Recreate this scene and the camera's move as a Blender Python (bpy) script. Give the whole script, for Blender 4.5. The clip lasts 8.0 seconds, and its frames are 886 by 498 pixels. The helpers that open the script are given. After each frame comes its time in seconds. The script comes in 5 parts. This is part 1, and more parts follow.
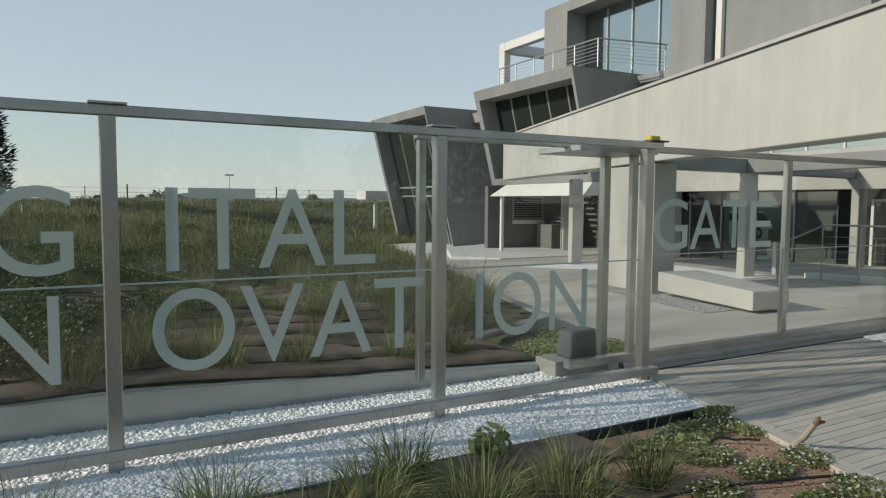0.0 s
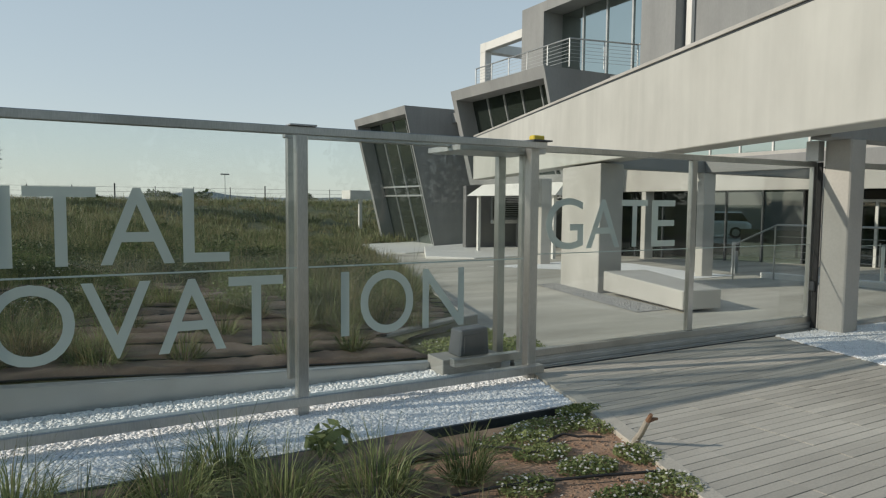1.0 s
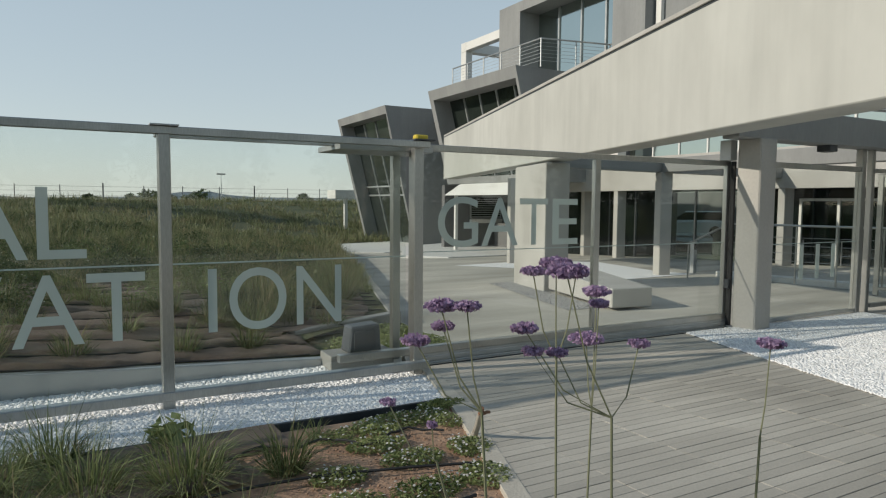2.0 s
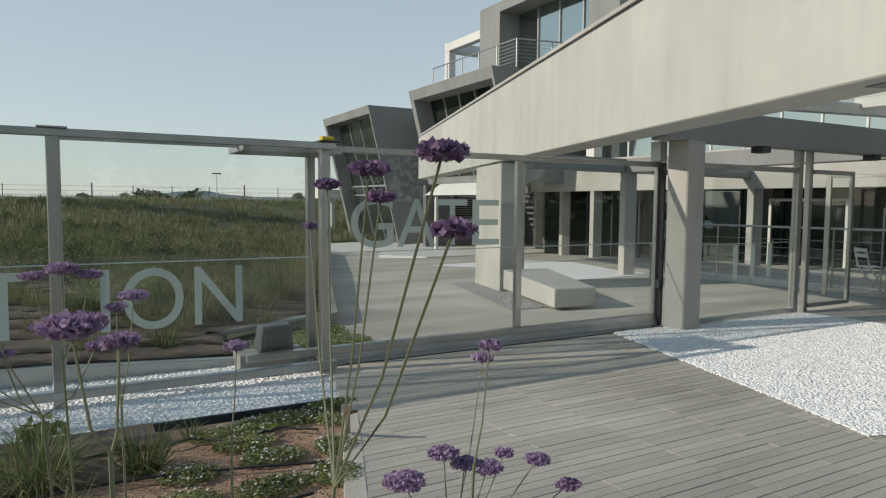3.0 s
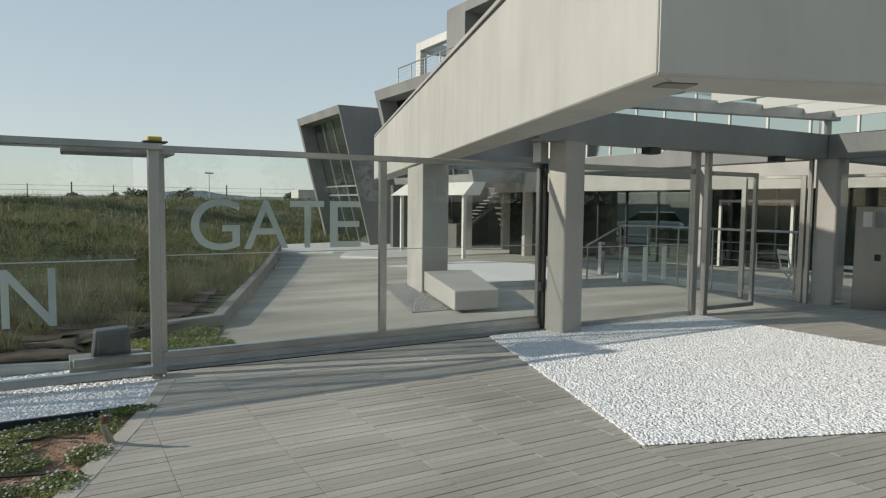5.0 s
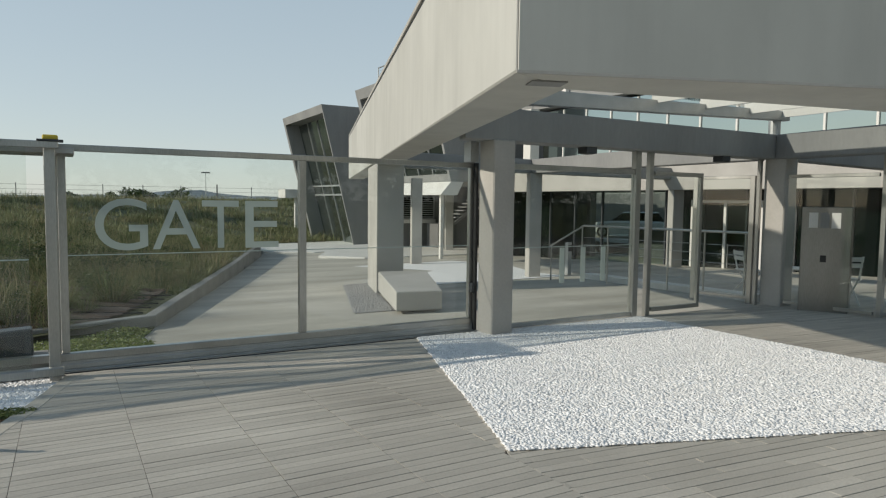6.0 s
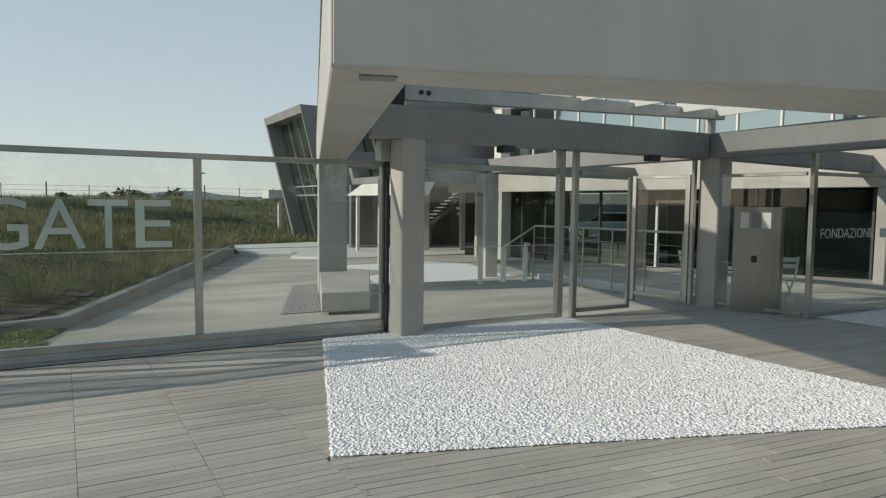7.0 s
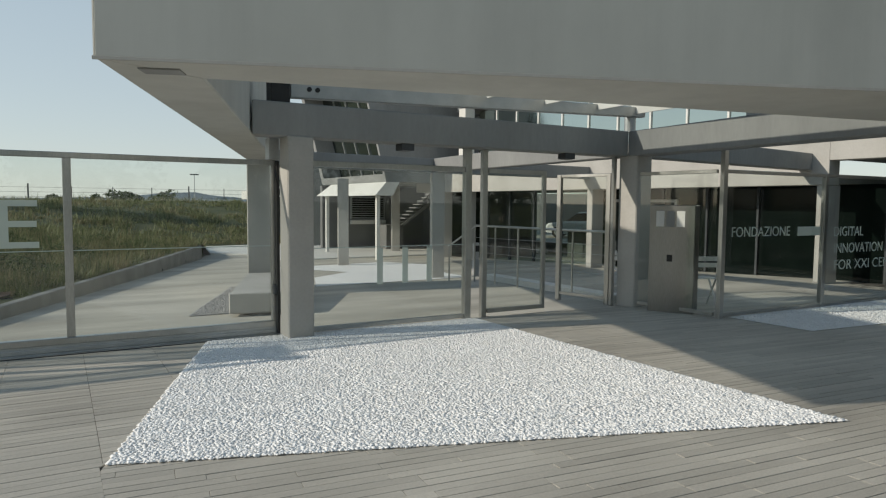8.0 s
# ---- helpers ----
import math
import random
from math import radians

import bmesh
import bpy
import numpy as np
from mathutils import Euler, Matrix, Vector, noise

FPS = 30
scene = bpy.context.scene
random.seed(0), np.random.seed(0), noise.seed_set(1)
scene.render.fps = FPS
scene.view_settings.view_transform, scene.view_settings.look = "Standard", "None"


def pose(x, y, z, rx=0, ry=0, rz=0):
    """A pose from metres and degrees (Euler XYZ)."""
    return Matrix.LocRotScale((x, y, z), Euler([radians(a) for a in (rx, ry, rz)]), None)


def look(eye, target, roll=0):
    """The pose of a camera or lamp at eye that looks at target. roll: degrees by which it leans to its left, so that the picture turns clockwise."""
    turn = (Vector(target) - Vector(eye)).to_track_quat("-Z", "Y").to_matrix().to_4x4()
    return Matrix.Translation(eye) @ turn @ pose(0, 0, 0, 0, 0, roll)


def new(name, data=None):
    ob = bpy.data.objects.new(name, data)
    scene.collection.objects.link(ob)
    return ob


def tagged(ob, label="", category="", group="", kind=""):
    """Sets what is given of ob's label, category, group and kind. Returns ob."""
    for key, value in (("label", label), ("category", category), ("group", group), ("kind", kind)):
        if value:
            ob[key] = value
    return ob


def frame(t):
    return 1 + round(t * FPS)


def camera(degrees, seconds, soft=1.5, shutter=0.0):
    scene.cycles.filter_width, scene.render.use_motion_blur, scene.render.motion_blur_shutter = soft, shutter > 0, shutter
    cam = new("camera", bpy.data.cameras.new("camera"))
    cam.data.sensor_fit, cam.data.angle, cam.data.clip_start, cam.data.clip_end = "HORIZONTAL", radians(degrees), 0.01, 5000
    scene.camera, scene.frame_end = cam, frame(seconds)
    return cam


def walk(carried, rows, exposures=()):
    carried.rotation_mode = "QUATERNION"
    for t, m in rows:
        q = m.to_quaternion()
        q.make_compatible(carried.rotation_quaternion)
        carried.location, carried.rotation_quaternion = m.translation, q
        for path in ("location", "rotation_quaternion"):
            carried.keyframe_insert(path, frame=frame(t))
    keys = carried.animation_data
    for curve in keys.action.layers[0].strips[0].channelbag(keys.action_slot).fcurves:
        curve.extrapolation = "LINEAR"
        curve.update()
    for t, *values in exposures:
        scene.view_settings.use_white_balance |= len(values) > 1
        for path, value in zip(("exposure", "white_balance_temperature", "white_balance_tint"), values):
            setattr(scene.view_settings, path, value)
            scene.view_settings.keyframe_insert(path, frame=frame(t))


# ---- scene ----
cam = camera(67.4, 8.0, soft=1.2)
PATH = [
    (0, (-0.078, 0.054, 1.557), (0.88, 1.804, 1.418), 0.4),
    (0.5, (0.344, -0.181, 1.553), (1.303, 1.569, 1.413), 0.4),
    (1, (0.77, -0.449, 1.558), (1.734, 1.298, 1.418), 0.5),
    (1.5, (1.213, -0.739, 1.549), (2.179, 1.007, 1.409), 0.5),
    (3, (2.306, -1.453, 1.575), (3.28, 0.289, 1.433), 0.5),
    (3.5, (2.633, -1.612, 1.58), (3.611, 0.127, 1.439), 0.6),
    (4, (2.925, -1.768, 1.585), (3.905, -0.031, 1.445), 0.7),
    (4.5, (3.274, -1.91, 1.595), (4.256, -0.174, 1.454), 0.6),
    (6, (4.417, -2.399, 1.615), (5.404, -0.665, 1.473), 0.7),
    (6.5, (4.873, -2.593, 1.602), (5.864, -0.861, 1.462), 0.7),
    (7, (5.395, -2.816, 1.612), (6.387, -1.085, 1.472), 0.7),
    (7.5, (5.954, -3.063, 1.611), (6.949, -1.334, 1.471), 0.7),
    (8, (6.556, -3.316, 1.606), (7.556, -1.589, 1.468), 0.5),
]
walk(cam, [(t, look(eye, target, roll)) for t, eye, target, roll in PATH])

# ---- world, sun and exposure ----
SUN = Vector((-4.96, 1.4, 2.4)).normalized()
world = bpy.data.worlds.new("sky")
scene.world = world
world.use_nodes = True
wn = world.node_tree.nodes
sky = wn.new("ShaderNodeTexSky")
sky.sky_type, sky.sun_disc = "NISHITA", False
sky.sun_elevation = math.asin(SUN.z)
sky.sun_rotation = math.atan2(SUN.x, SUN.y) % (2 * math.pi)
sky.air_density, sky.dust_density, sky.ozone_density = 1.0, 0.4, 1.0
coord, split, rise, veil, haze = (wn.new("ShaderNode" + k) for k in ("TexCoord", "SeparateXYZ", "MapRange", "MixRGB", "MixRGB"))
link = world.node_tree.links.new
link(coord.outputs["Generated"], split.inputs[0])
link(split.outputs[2], rise.inputs[0])
rise.inputs[1].default_value, rise.inputs[2].default_value = 0.0, 0.45
veil.inputs[1].default_value, veil.inputs[2].default_value = (5.7, 6.3, 6.35, 1), (3.9, 5.0, 5.7, 1)
link(rise.outputs[0], veil.inputs[0])
zenith, deep = wn.new("ShaderNodeMapRange"), wn.new("ShaderNodeMixRGB")
link(split.outputs[2], zenith.inputs[0])
zenith.inputs[1].default_value, zenith.inputs[2].default_value = 0.4, 0.85
link(zenith.outputs[0], deep.inputs[0])
link(veil.outputs[0], deep.inputs[1])
deep.inputs[2].default_value = (0.7, 1.35, 2.3, 1)
haze.inputs[0].default_value = 0.7
link(sky.outputs[0], haze.inputs[1])
link(deep.outputs[0], haze.inputs[2])
link(haze.outputs[0], wn["Background"].inputs[0])
wn["Background"].inputs[1].default_value = 0.11
sun = new("sun", bpy.data.lights.new("sun", "SUN"))
sun.data.energy, sun.data.angle, sun.data.color = 3.1, radians(0.7), (1.0, 0.93, 0.81)
sun.matrix_world = look(SUN * 60, (0, 0, 0))
scene.view_settings.exposure = 0.0

# ---- materials ----


def mat(name, a, b, scale=3.0, fine=60.0, rough=0.7, metal=0.0, bump=0.2, spec=0.5, vary=0.0, detail=5.0, stretch=(1, 1, 1), dist=0.01, grit=0.13):
    """A surface in two tones, with large stains, a fine grain and relief; vary: brightness from piece to piece."""
    m = bpy.data.materials.new(name)
    m.use_nodes = True
    n, l = m.node_tree.nodes, m.node_tree.links
    p = n["Principled BSDF"]
    geo = n.new("ShaderNodeNewGeometry")
    mp = n.new("ShaderNodeMapping")
    mp.inputs["Scale"].default_value = stretch
    l.new(geo.outputs["Position"], mp.inputs["Vector"])
    big, small = n.new("ShaderNodeTexNoise"), n.new("ShaderNodeTexNoise")
    for t, s in ((big, scale), (small, fine)):
        t.inputs["Scale"].default_value, t.inputs["Detail"].default_value = s, detail
        l.new(mp.outputs[0], t.inputs["Vector"])
    ramp = n.new("ShaderNodeMapRange")
    ramp.inputs[1].default_value, ramp.inputs[2].default_value = 0.3, 0.7
    l.new(big.outputs[0], ramp.inputs[0])
    mix = n.new("ShaderNodeMixRGB")
    mix.inputs[1].default_value, mix.inputs[2].default_value = (*a, 1), (*b, 1)
    l.new(ramp.outputs[0], mix.inputs[0])
    grain = n.new("ShaderNodeMapRange")
    grain.inputs[1].default_value, grain.inputs[2].default_value = 0.25, 0.75
    grain.inputs[3].default_value, grain.inputs[4].default_value = 1 - grit, 1 + grit * 0.9
    l.new(small.outputs[0], grain.inputs[0])
    mul = n.new("ShaderNodeMixRGB")
    mul.blend_type, mul.inputs[0].default_value = "MULTIPLY", 1.0
    l.new(mix.outputs[0], mul.inputs[1])
    last = grain.outputs[0]
    if vary:
        info = n.new("ShaderNodeObjectInfo")
        isl = n.new("ShaderNodeNewGeometry")
        add = n.new("ShaderNodeMath")
        l.new(info.outputs["Random"], add.inputs[0])
        l.new(isl.outputs["Random Per Island"], add.inputs[1])
        fr = n.new("ShaderNodeMath")
        fr.operation = "FRACT"
        l.new(add.outputs[0], fr.inputs[0])
        vr = n.new("ShaderNodeMapRange")
        vr.inputs[3].default_value, vr.inputs[4].default_value = 1 - vary, 1 + vary
        l.new(fr.outputs[0], vr.inputs[0])
        mm = n.new("ShaderNodeMath")
        mm.operation = "MULTIPLY"
        l.new(vr.outputs[0], mm.inputs[0])
        l.new(last, mm.inputs[1])
        last = mm.outputs[0]
    l.new(last, mul.inputs[2])
    l.new(mul.outputs[0], p.inputs["Base Color"])
    rr = n.new("ShaderNodeMapRange")
    rr.inputs[3].default_value, rr.inputs[4].default_value = max(0.02, rough - 0.08), min(1.0, rough + 0.1)
    l.new(big.outputs[0], rr.inputs[0])
    l.new(rr.outputs[0], p.inputs["Roughness"])
    p.inputs["Metallic"].default_value, p.inputs["Specular IOR Level"].default_value = metal, spec
    if bump:
        bp = n.new("ShaderNodeBump")
        bp.inputs["Strength"].default_value, bp.inputs["Distance"].default_value = bump, dist
        l.new(small.outputs[0], bp.inputs["Height"])
        l.new(bp.outputs[0], p.inputs["Normal"])
    return m


def weather(m, low, scale=2.2, run=0.07):
    """Rain streaks and blotches of grime over the paint of a rendered wall."""
    n, l = m.node_tree.nodes, m.node_tree.links
    p = n["Principled BSDF"]
    paint = p.inputs["Base Color"].links[0].from_socket
    geo = n.new("ShaderNodeNewGeometry")
    for stretch, s, share in (((1, 1, run), scale, low), ((1, 1, 1), 0.9, 0.5 + low / 2)):
        mp, tex, rng_n, mul = (n.new("ShaderNode" + k) for k in ("Mapping", "TexNoise", "MapRange", "MixRGB"))
        mp.inputs["Scale"].default_value = stretch
        l.new(geo.outputs["Position"], mp.inputs["Vector"])
        l.new(mp.outputs[0], tex.inputs["Vector"])
        tex.inputs["Scale"].default_value, tex.inputs["Detail"].default_value, tex.inputs["Roughness"].default_value = s, 5.0, 0.62
        rng_n.inputs[1].default_value, rng_n.inputs[2].default_value, rng_n.inputs[3].default_value, rng_n.inputs[4].default_value = 0.36, 0.56, share, 1.0
        l.new(tex.outputs[0], rng_n.inputs[0])
        mul.blend_type, mul.inputs[0].default_value = "MULTIPLY", 1.0
        l.new(paint, mul.inputs[1])
        l.new(rng_n.outputs[0], mul.inputs[2])
        paint = mul.outputs[0]
    l.new(paint, p.inputs["Base Color"])


def glass(name, tint, base=0.04, rough=0.0, dust=0.0):
    """A clear pane: it mirrors more the flatter one looks at it, the rest passes with a slight tint."""
    m = bpy.data.materials.new(name)
    m.use_nodes = True
    n, l = m.node_tree.nodes, m.node_tree.links
    n.remove(n["Principled BSDF"])
    clear, gloss, mix, angle, fifth, share = (n.new("ShaderNode" + k) for k in ("BsdfTransparent", "BsdfGlossy", "MixShader", "LayerWeight", "Math", "Math"))
    clear.inputs[0].default_value = (*tint, 1)
    gloss.inputs["Roughness"].default_value = rough
    angle.inputs[0].default_value = 0.5
    fifth.operation, fifth.inputs[1].default_value = "POWER", 5.0
    share.operation, share.inputs[1].default_value, share.inputs[2].default_value = "MULTIPLY_ADD", 1 - base, base
    l.new(angle.outputs["Facing"], fifth.inputs[0])
    l.new(fifth.outputs[0], share.inputs[0])
    l.new(share.outputs[0], mix.inputs[0])
    l.new(clear.outputs[0], mix.inputs[1])
    l.new(gloss.outputs[0], mix.inputs[2])
    last = mix
    if dust:
        geo, stain, film, dull, top = (n.new("ShaderNode" + k) for k in ("NewGeometry", "TexNoise", "MapRange", "BsdfTranslucent", "MixShader"))
        l.new(geo.outputs["Position"], stain.inputs["Vector"])
        stain.inputs["Scale"].default_value, stain.inputs["Detail"].default_value = 1.1, 4.0
        l.new(stain.outputs[0], film.inputs[0])
        film.inputs[1].default_value, film.inputs[2].default_value, film.inputs[3].default_value, film.inputs[4].default_value = 0.45, 0.72, 0.0, dust
        dull.inputs[0].default_value = (0.8, 0.8, 0.78, 1)
        l.new(film.outputs[0], top.inputs[0])
        l.new(mix.outputs[0], top.inputs[1])
        l.new(dull.outputs[0], top.inputs[2])
        last = top
    l.new(last.outputs[0], n["Material Output"].inputs["Surface"])
    return m


def frosted(name, tint):
    """Etched glass: it scatters the light that falls on it and the light from behind."""
    m = bpy.data.materials.new(name)
    m.use_nodes = True
    n, l = m.node_tree.nodes, m.node_tree.links
    n.remove(n["Principled BSDF"])
    front, back, clear, a, b = (n.new("ShaderNode" + k) for k in ("BsdfDiffuse", "BsdfTranslucent", "BsdfTransparent", "MixShader", "MixShader"))
    front.inputs[0].default_value = back.inputs[0].default_value = (*tint, 1)
    a.inputs[0].default_value, b.inputs[0].default_value = 0.5, 0.18
    l.new(front.outputs[0], a.inputs[1])
    l.new(back.outputs[0], a.inputs[2])
    l.new(a.outputs[0], b.inputs[1])
    l.new(clear.outputs[0], b.inputs[2])
    l.new(b.outputs[0], n["Material Output"].inputs["Surface"])
    return m


def leaf(name, a, b, rough=0.55, trans=0.35):
    """Thin plant tissue that lets light through, different from blade to blade."""
    m = bpy.data.materials.new(name)
    m.use_nodes = True
    n, l = m.node_tree.nodes, m.node_tree.links
    p = n["Principled BSDF"]
    geo = n.new("ShaderNodeNewGeometry")
    noise_t = n.new("ShaderNodeTexNoise")
    noise_t.inputs["Scale"].default_value = 1.7
    l.new(geo.outputs["Position"], noise_t.inputs["Vector"])
    add = n.new("ShaderNodeMath")
    add.operation = "MULTIPLY_ADD"
    add.inputs[1].default_value = 0.6
    l.new(geo.outputs["Random Per Island"], add.inputs[0])
    half = n.new("ShaderNodeMath")
    half.operation = "MULTIPLY_ADD"
    half.inputs[1].default_value, half.inputs[2].default_value = 2.4, -1.0
    l.new(noise_t.outputs[0], half.inputs[0])
    l.new(half.outputs[0], add.inputs[2])
    mix = n.new("ShaderNodeMixRGB")
    mix.inputs[1].default_value, mix.inputs[2].default_value = (*a, 1), (*b, 1)
    mix.use_clamp = True
    l.new(add.outputs[0], mix.inputs[0])
    l.new(mix.outputs[0], p.inputs["Base Color"])
    p.inputs["Roughness"].default_value = rough
    p.inputs["Specular IOR Level"].default_value = 0.3
    tr = n.new("ShaderNodeBsdfTranslucent")
    l.new(mix.outputs[0], tr.inputs[0])
    ms = n.new("ShaderNodeMixShader")
    ms.inputs[0].default_value = trans
    l.new(p.outputs[0], ms.inputs[1])
    l.new(tr.outputs[0], ms.inputs[2])
    l.new(ms.outputs[0], n["Material Output"].inputs["Surface"])
    return m


CREAM = mat("cream_render", (0.465, 0.458, 0.415), (0.56, 0.553, 0.507), 0.5, 3.0, 0.85, bump=0.03, stretch=(1, 1, 0.5), grit=0.05)
GREY = mat("grey_render", (0.245, 0.247, 0.24), (0.325, 0.325, 0.312), 0.7, 22, 0.85, bump=0.05, stretch=(1, 1, 0.35), grit=0.05)
weather(CREAM, 0.92)
weather(GREY, 0.93)
CONC = mat("concrete", (0.22, 0.215, 0.20), (0.33, 0.325, 0.30), 1.4, 50, 0.8, bump=0.2, grit=0.08)
PALE = mat("pale_concrete", (0.39, 0.37, 0.335), (0.50, 0.48, 0.44), 1.1, 30, 0.8, bump=0.06, grit=0.05)
WHITE = mat("white_paint", (0.68, 0.66, 0.61), (0.76, 0.745, 0.70), 1.0, 40, 0.6, bump=0.04, grit=0.04)
DRIVE = mat("drive_concrete", (0.34, 0.315, 0.265), (0.57, 0.537, 0.462), 0.6, 12, 0.85, bump=0.12, stretch=(0.45, 1.7, 1), grit=0.09)
STEEL = mat("brushed_steel", (0.38, 0.38, 0.36), (0.52, 0.515, 0.49), 2.5, 140, 0.32, metal=0.9, bump=0.05, stretch=(1, 1, 0.15))
# Darker copy of the brushed steel; the kiosk's shade is in its colour.
SHADED_STEEL = mat("shaded_brushed_steel", (0.215, 0.212, 0.20), (0.29, 0.285, 0.268), 1.5, 160, 0.3, metal=0.96, bump=0.04, stretch=(1, 1, 0.08))
GALV = mat("galvanised_steel", (0.40, 0.41, 0.405), (0.50, 0.51, 0.50), 4.0, 120, 0.42, metal=0.6, bump=0.06)
DARKMETAL = mat("dark_metal", (0.05, 0.055, 0.06), (0.08, 0.085, 0.09), 4, 90, 0.5, metal=0.4, bump=0.05)
BLACK = mat("black_plastic", (0.012, 0.012, 0.012), (0.02, 0.02, 0.02), 5, 90, 0.45, bump=0.05)
GREYBOX = mat("grey_casing", (0.055, 0.065, 0.072), (0.085, 0.095, 0.105), 5, 90, 0.5, bump=0.05)
DARKWALL = mat("dark_render", (0.14, 0.14, 0.14), (0.18, 0.175, 0.17), 1.0, 60, 0.85, bump=0.15)
PLANK = mat("grooved_paver", (0.36, 0.33, 0.278), (0.555, 0.515, 0.44), 0.7, 90, 0.72, bump=0.2, vary=0.11, stretch=(0.6, 1, 1), grit=0.09)
mat_kerb = mat("kerb_stone", (0.46, 0.42, 0.35), (0.56, 0.52, 0.44), 3, 80, 0.85, bump=0.4)
mat_wood = mat("weathered_wood", (0.30, 0.265, 0.215), (0.44, 0.40, 0.34), 6, 90, 0.9, bump=0.4)
mat_rust = mat("rusty_tip", (0.18, 0.09, 0.05), (0.26, 0.15, 0.09), 9, 90, 0.9, bump=0.4)
JOINT = mat("joint_bed", (0.07, 0.062, 0.052), (0.11, 0.1, 0.085), 3, 60, 0.95, bump=0.3)
MARBLE = mat("white_marble_chips", (0.87, 0.86, 0.84), (0.94, 0.935, 0.92), 7, 90, 0.6, bump=0.1, vary=0.05, grit=0.05)
GRAVELBED = mat("white_gravel_bed", (0.78, 0.77, 0.75), (0.9, 0.89, 0.87), 38, 120, 0.9, bump=0.6)
GREYCHIPS = mat("grey_gravel", (0.27, 0.268, 0.26), (0.41, 0.405, 0.395), 20, 90, 0.85, bump=0.4, vary=0.18)
EARTH = mat("red_earth", (0.30, 0.18, 0.115), (0.45, 0.30, 0.20), 3.5, 50, 0.95, bump=0.9)
FABRIC = mat("brown_weed_fabric", (0.115, 0.083, 0.062), (0.22, 0.165, 0.128), 1.8, 220, 0.9, bump=0.6)
FIELD = mat("field_soil", (0.05, 0.065, 0.024), (0.13, 0.125, 0.055), 0.35, 9, 0.95, bump=0.8, dist=0.04, grit=0.3)
FARGROUND = mat("far_ground", (0.07, 0.095, 0.035), (0.12, 0.135, 0.055), 0.05, 0.6, 0.95, bump=0.3)
# Blue-grey of distance haze painted onto the hills.
HAZED_HILL = mat("hazed_hill", (0.16, 0.20, 0.22), (0.19, 0.23, 0.25), 0.02, 0.3, 0.95, bump=0.0)
FAROCHRE = mat("far_red_soil", (0.28, 0.17, 0.12), (0.34, 0.22, 0.16), 0.05, 0.5, 0.95, bump=0.0)
RUBBER = mat("black_rubber", (0.015, 0.015, 0.015), (0.03, 0.03, 0.03), 8, 80, 0.7, bump=0.1)
CLEAR = glass("gate_glass", (0.968, 0.988, 0.977), base=0.04, dust=0.01)

ROOFGLASS = glass("roof_glass", (0.96, 0.98, 0.975))
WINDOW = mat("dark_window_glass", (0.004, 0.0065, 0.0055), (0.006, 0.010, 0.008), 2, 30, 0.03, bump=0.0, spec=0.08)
PAVGLASS = mat("pavilion_window_glass", (0.17, 0.20, 0.185), (0.24, 0.275, 0.255), 0.5, 8, 0.05, metal=0.85, bump=0.0)
TINTED = mat("tinted_window_glass", (0.05, 0.065, 0.055), (0.06, 0.075, 0.065), 2, 30, 0.04, metal=0.55, bump=0.0, spec=0.6)
SMOKE = glass("smoked_glass", (0.80, 0.85, 0.82))
EDGE = mat("pale_glass_edge", (0.42, 0.50, 0.46), (0.48, 0.56, 0.52), 3, 60, 0.3, bump=0.0)
SKYGLASS = mat("coated_window_glass", (0.47, 0.53, 0.505), (0.52, 0.575, 0.55), 0.2, 1, 0.02, metal=1.0, bump=0.0, grit=0.02)
FROST = frosted("frosted_lettering", (0.64, 0.69, 0.65))
BLADE = leaf("grass_blade", (0.03, 0.05, 0.016), (0.19, 0.22, 0.085), trans=0.2)
PASTURE = leaf("far_grass_blade", (0.075, 0.095, 0.036), (0.32, 0.32, 0.165), trans=0.3)
BUSH = leaf("bush_leaf", (0.024, 0.045, 0.017), (0.115, 0.145, 0.055), trans=0.2)
WEED = leaf("weed_leaf", (0.06, 0.10, 0.032), (0.22, 0.27, 0.10), trans=0.25)
SEDGE = leaf("tuft_blade", (0.04, 0.068, 0.022), (0.29, 0.33, 0.14), trans=0.25)
DRY = leaf("dry_grass_blade", (0.17, 0.145, 0.07), (0.36, 0.31, 0.18))
HERB = leaf("herb_leaf", (0.12, 0.16, 0.055), (0.34, 0.38, 0.16))
NEEDLE = leaf("conifer_spray", (0.012, 0.025, 0.012), (0.035, 0.055, 0.025), trans=0.15)
PETAL = leaf("purple_petal", (0.21, 0.125, 0.225), (0.52, 0.38, 0.55), trans=0.35)
STEMS = leaf("flower_stem", (0.20, 0.21, 0.12), (0.34, 0.34, 0.22), trans=0.25)
DAISY = leaf("small_white_petal", (0.62, 0.60, 0.55), (0.80, 0.79, 0.75), trans=0.3)
CARPAINT = mat("white_car_paint", (0.78, 0.78, 0.77), (0.82, 0.82, 0.81), 2, 40, 0.15, bump=0.0, spec=0.7)
YELLOW = mat("yellow_plastic", (0.55, 0.40, 0.03), (0.66, 0.50, 0.05), 4, 60, 0.5, bump=0.05)

# ---- building helpers ----


def G(x, y):
    """Height of the paved ground: it falls gently towards the fence and more steeply behind it."""
    return 0.105 - 0.022 * min(y, 5) - 0.042 * max(y - 5, 0)


def part(name, bm, material, parent=None, label=""):
    me = bpy.data.meshes.new(name)
    bmesh.ops.recalc_face_normals(bm, faces=bm.faces)
    bm.to_mesh(me)
    bm.free()
    me.materials.append(material)
    ob = new(name, me)
    ob.parent = parent
    if label:
        tagged(ob, label)
    return ob


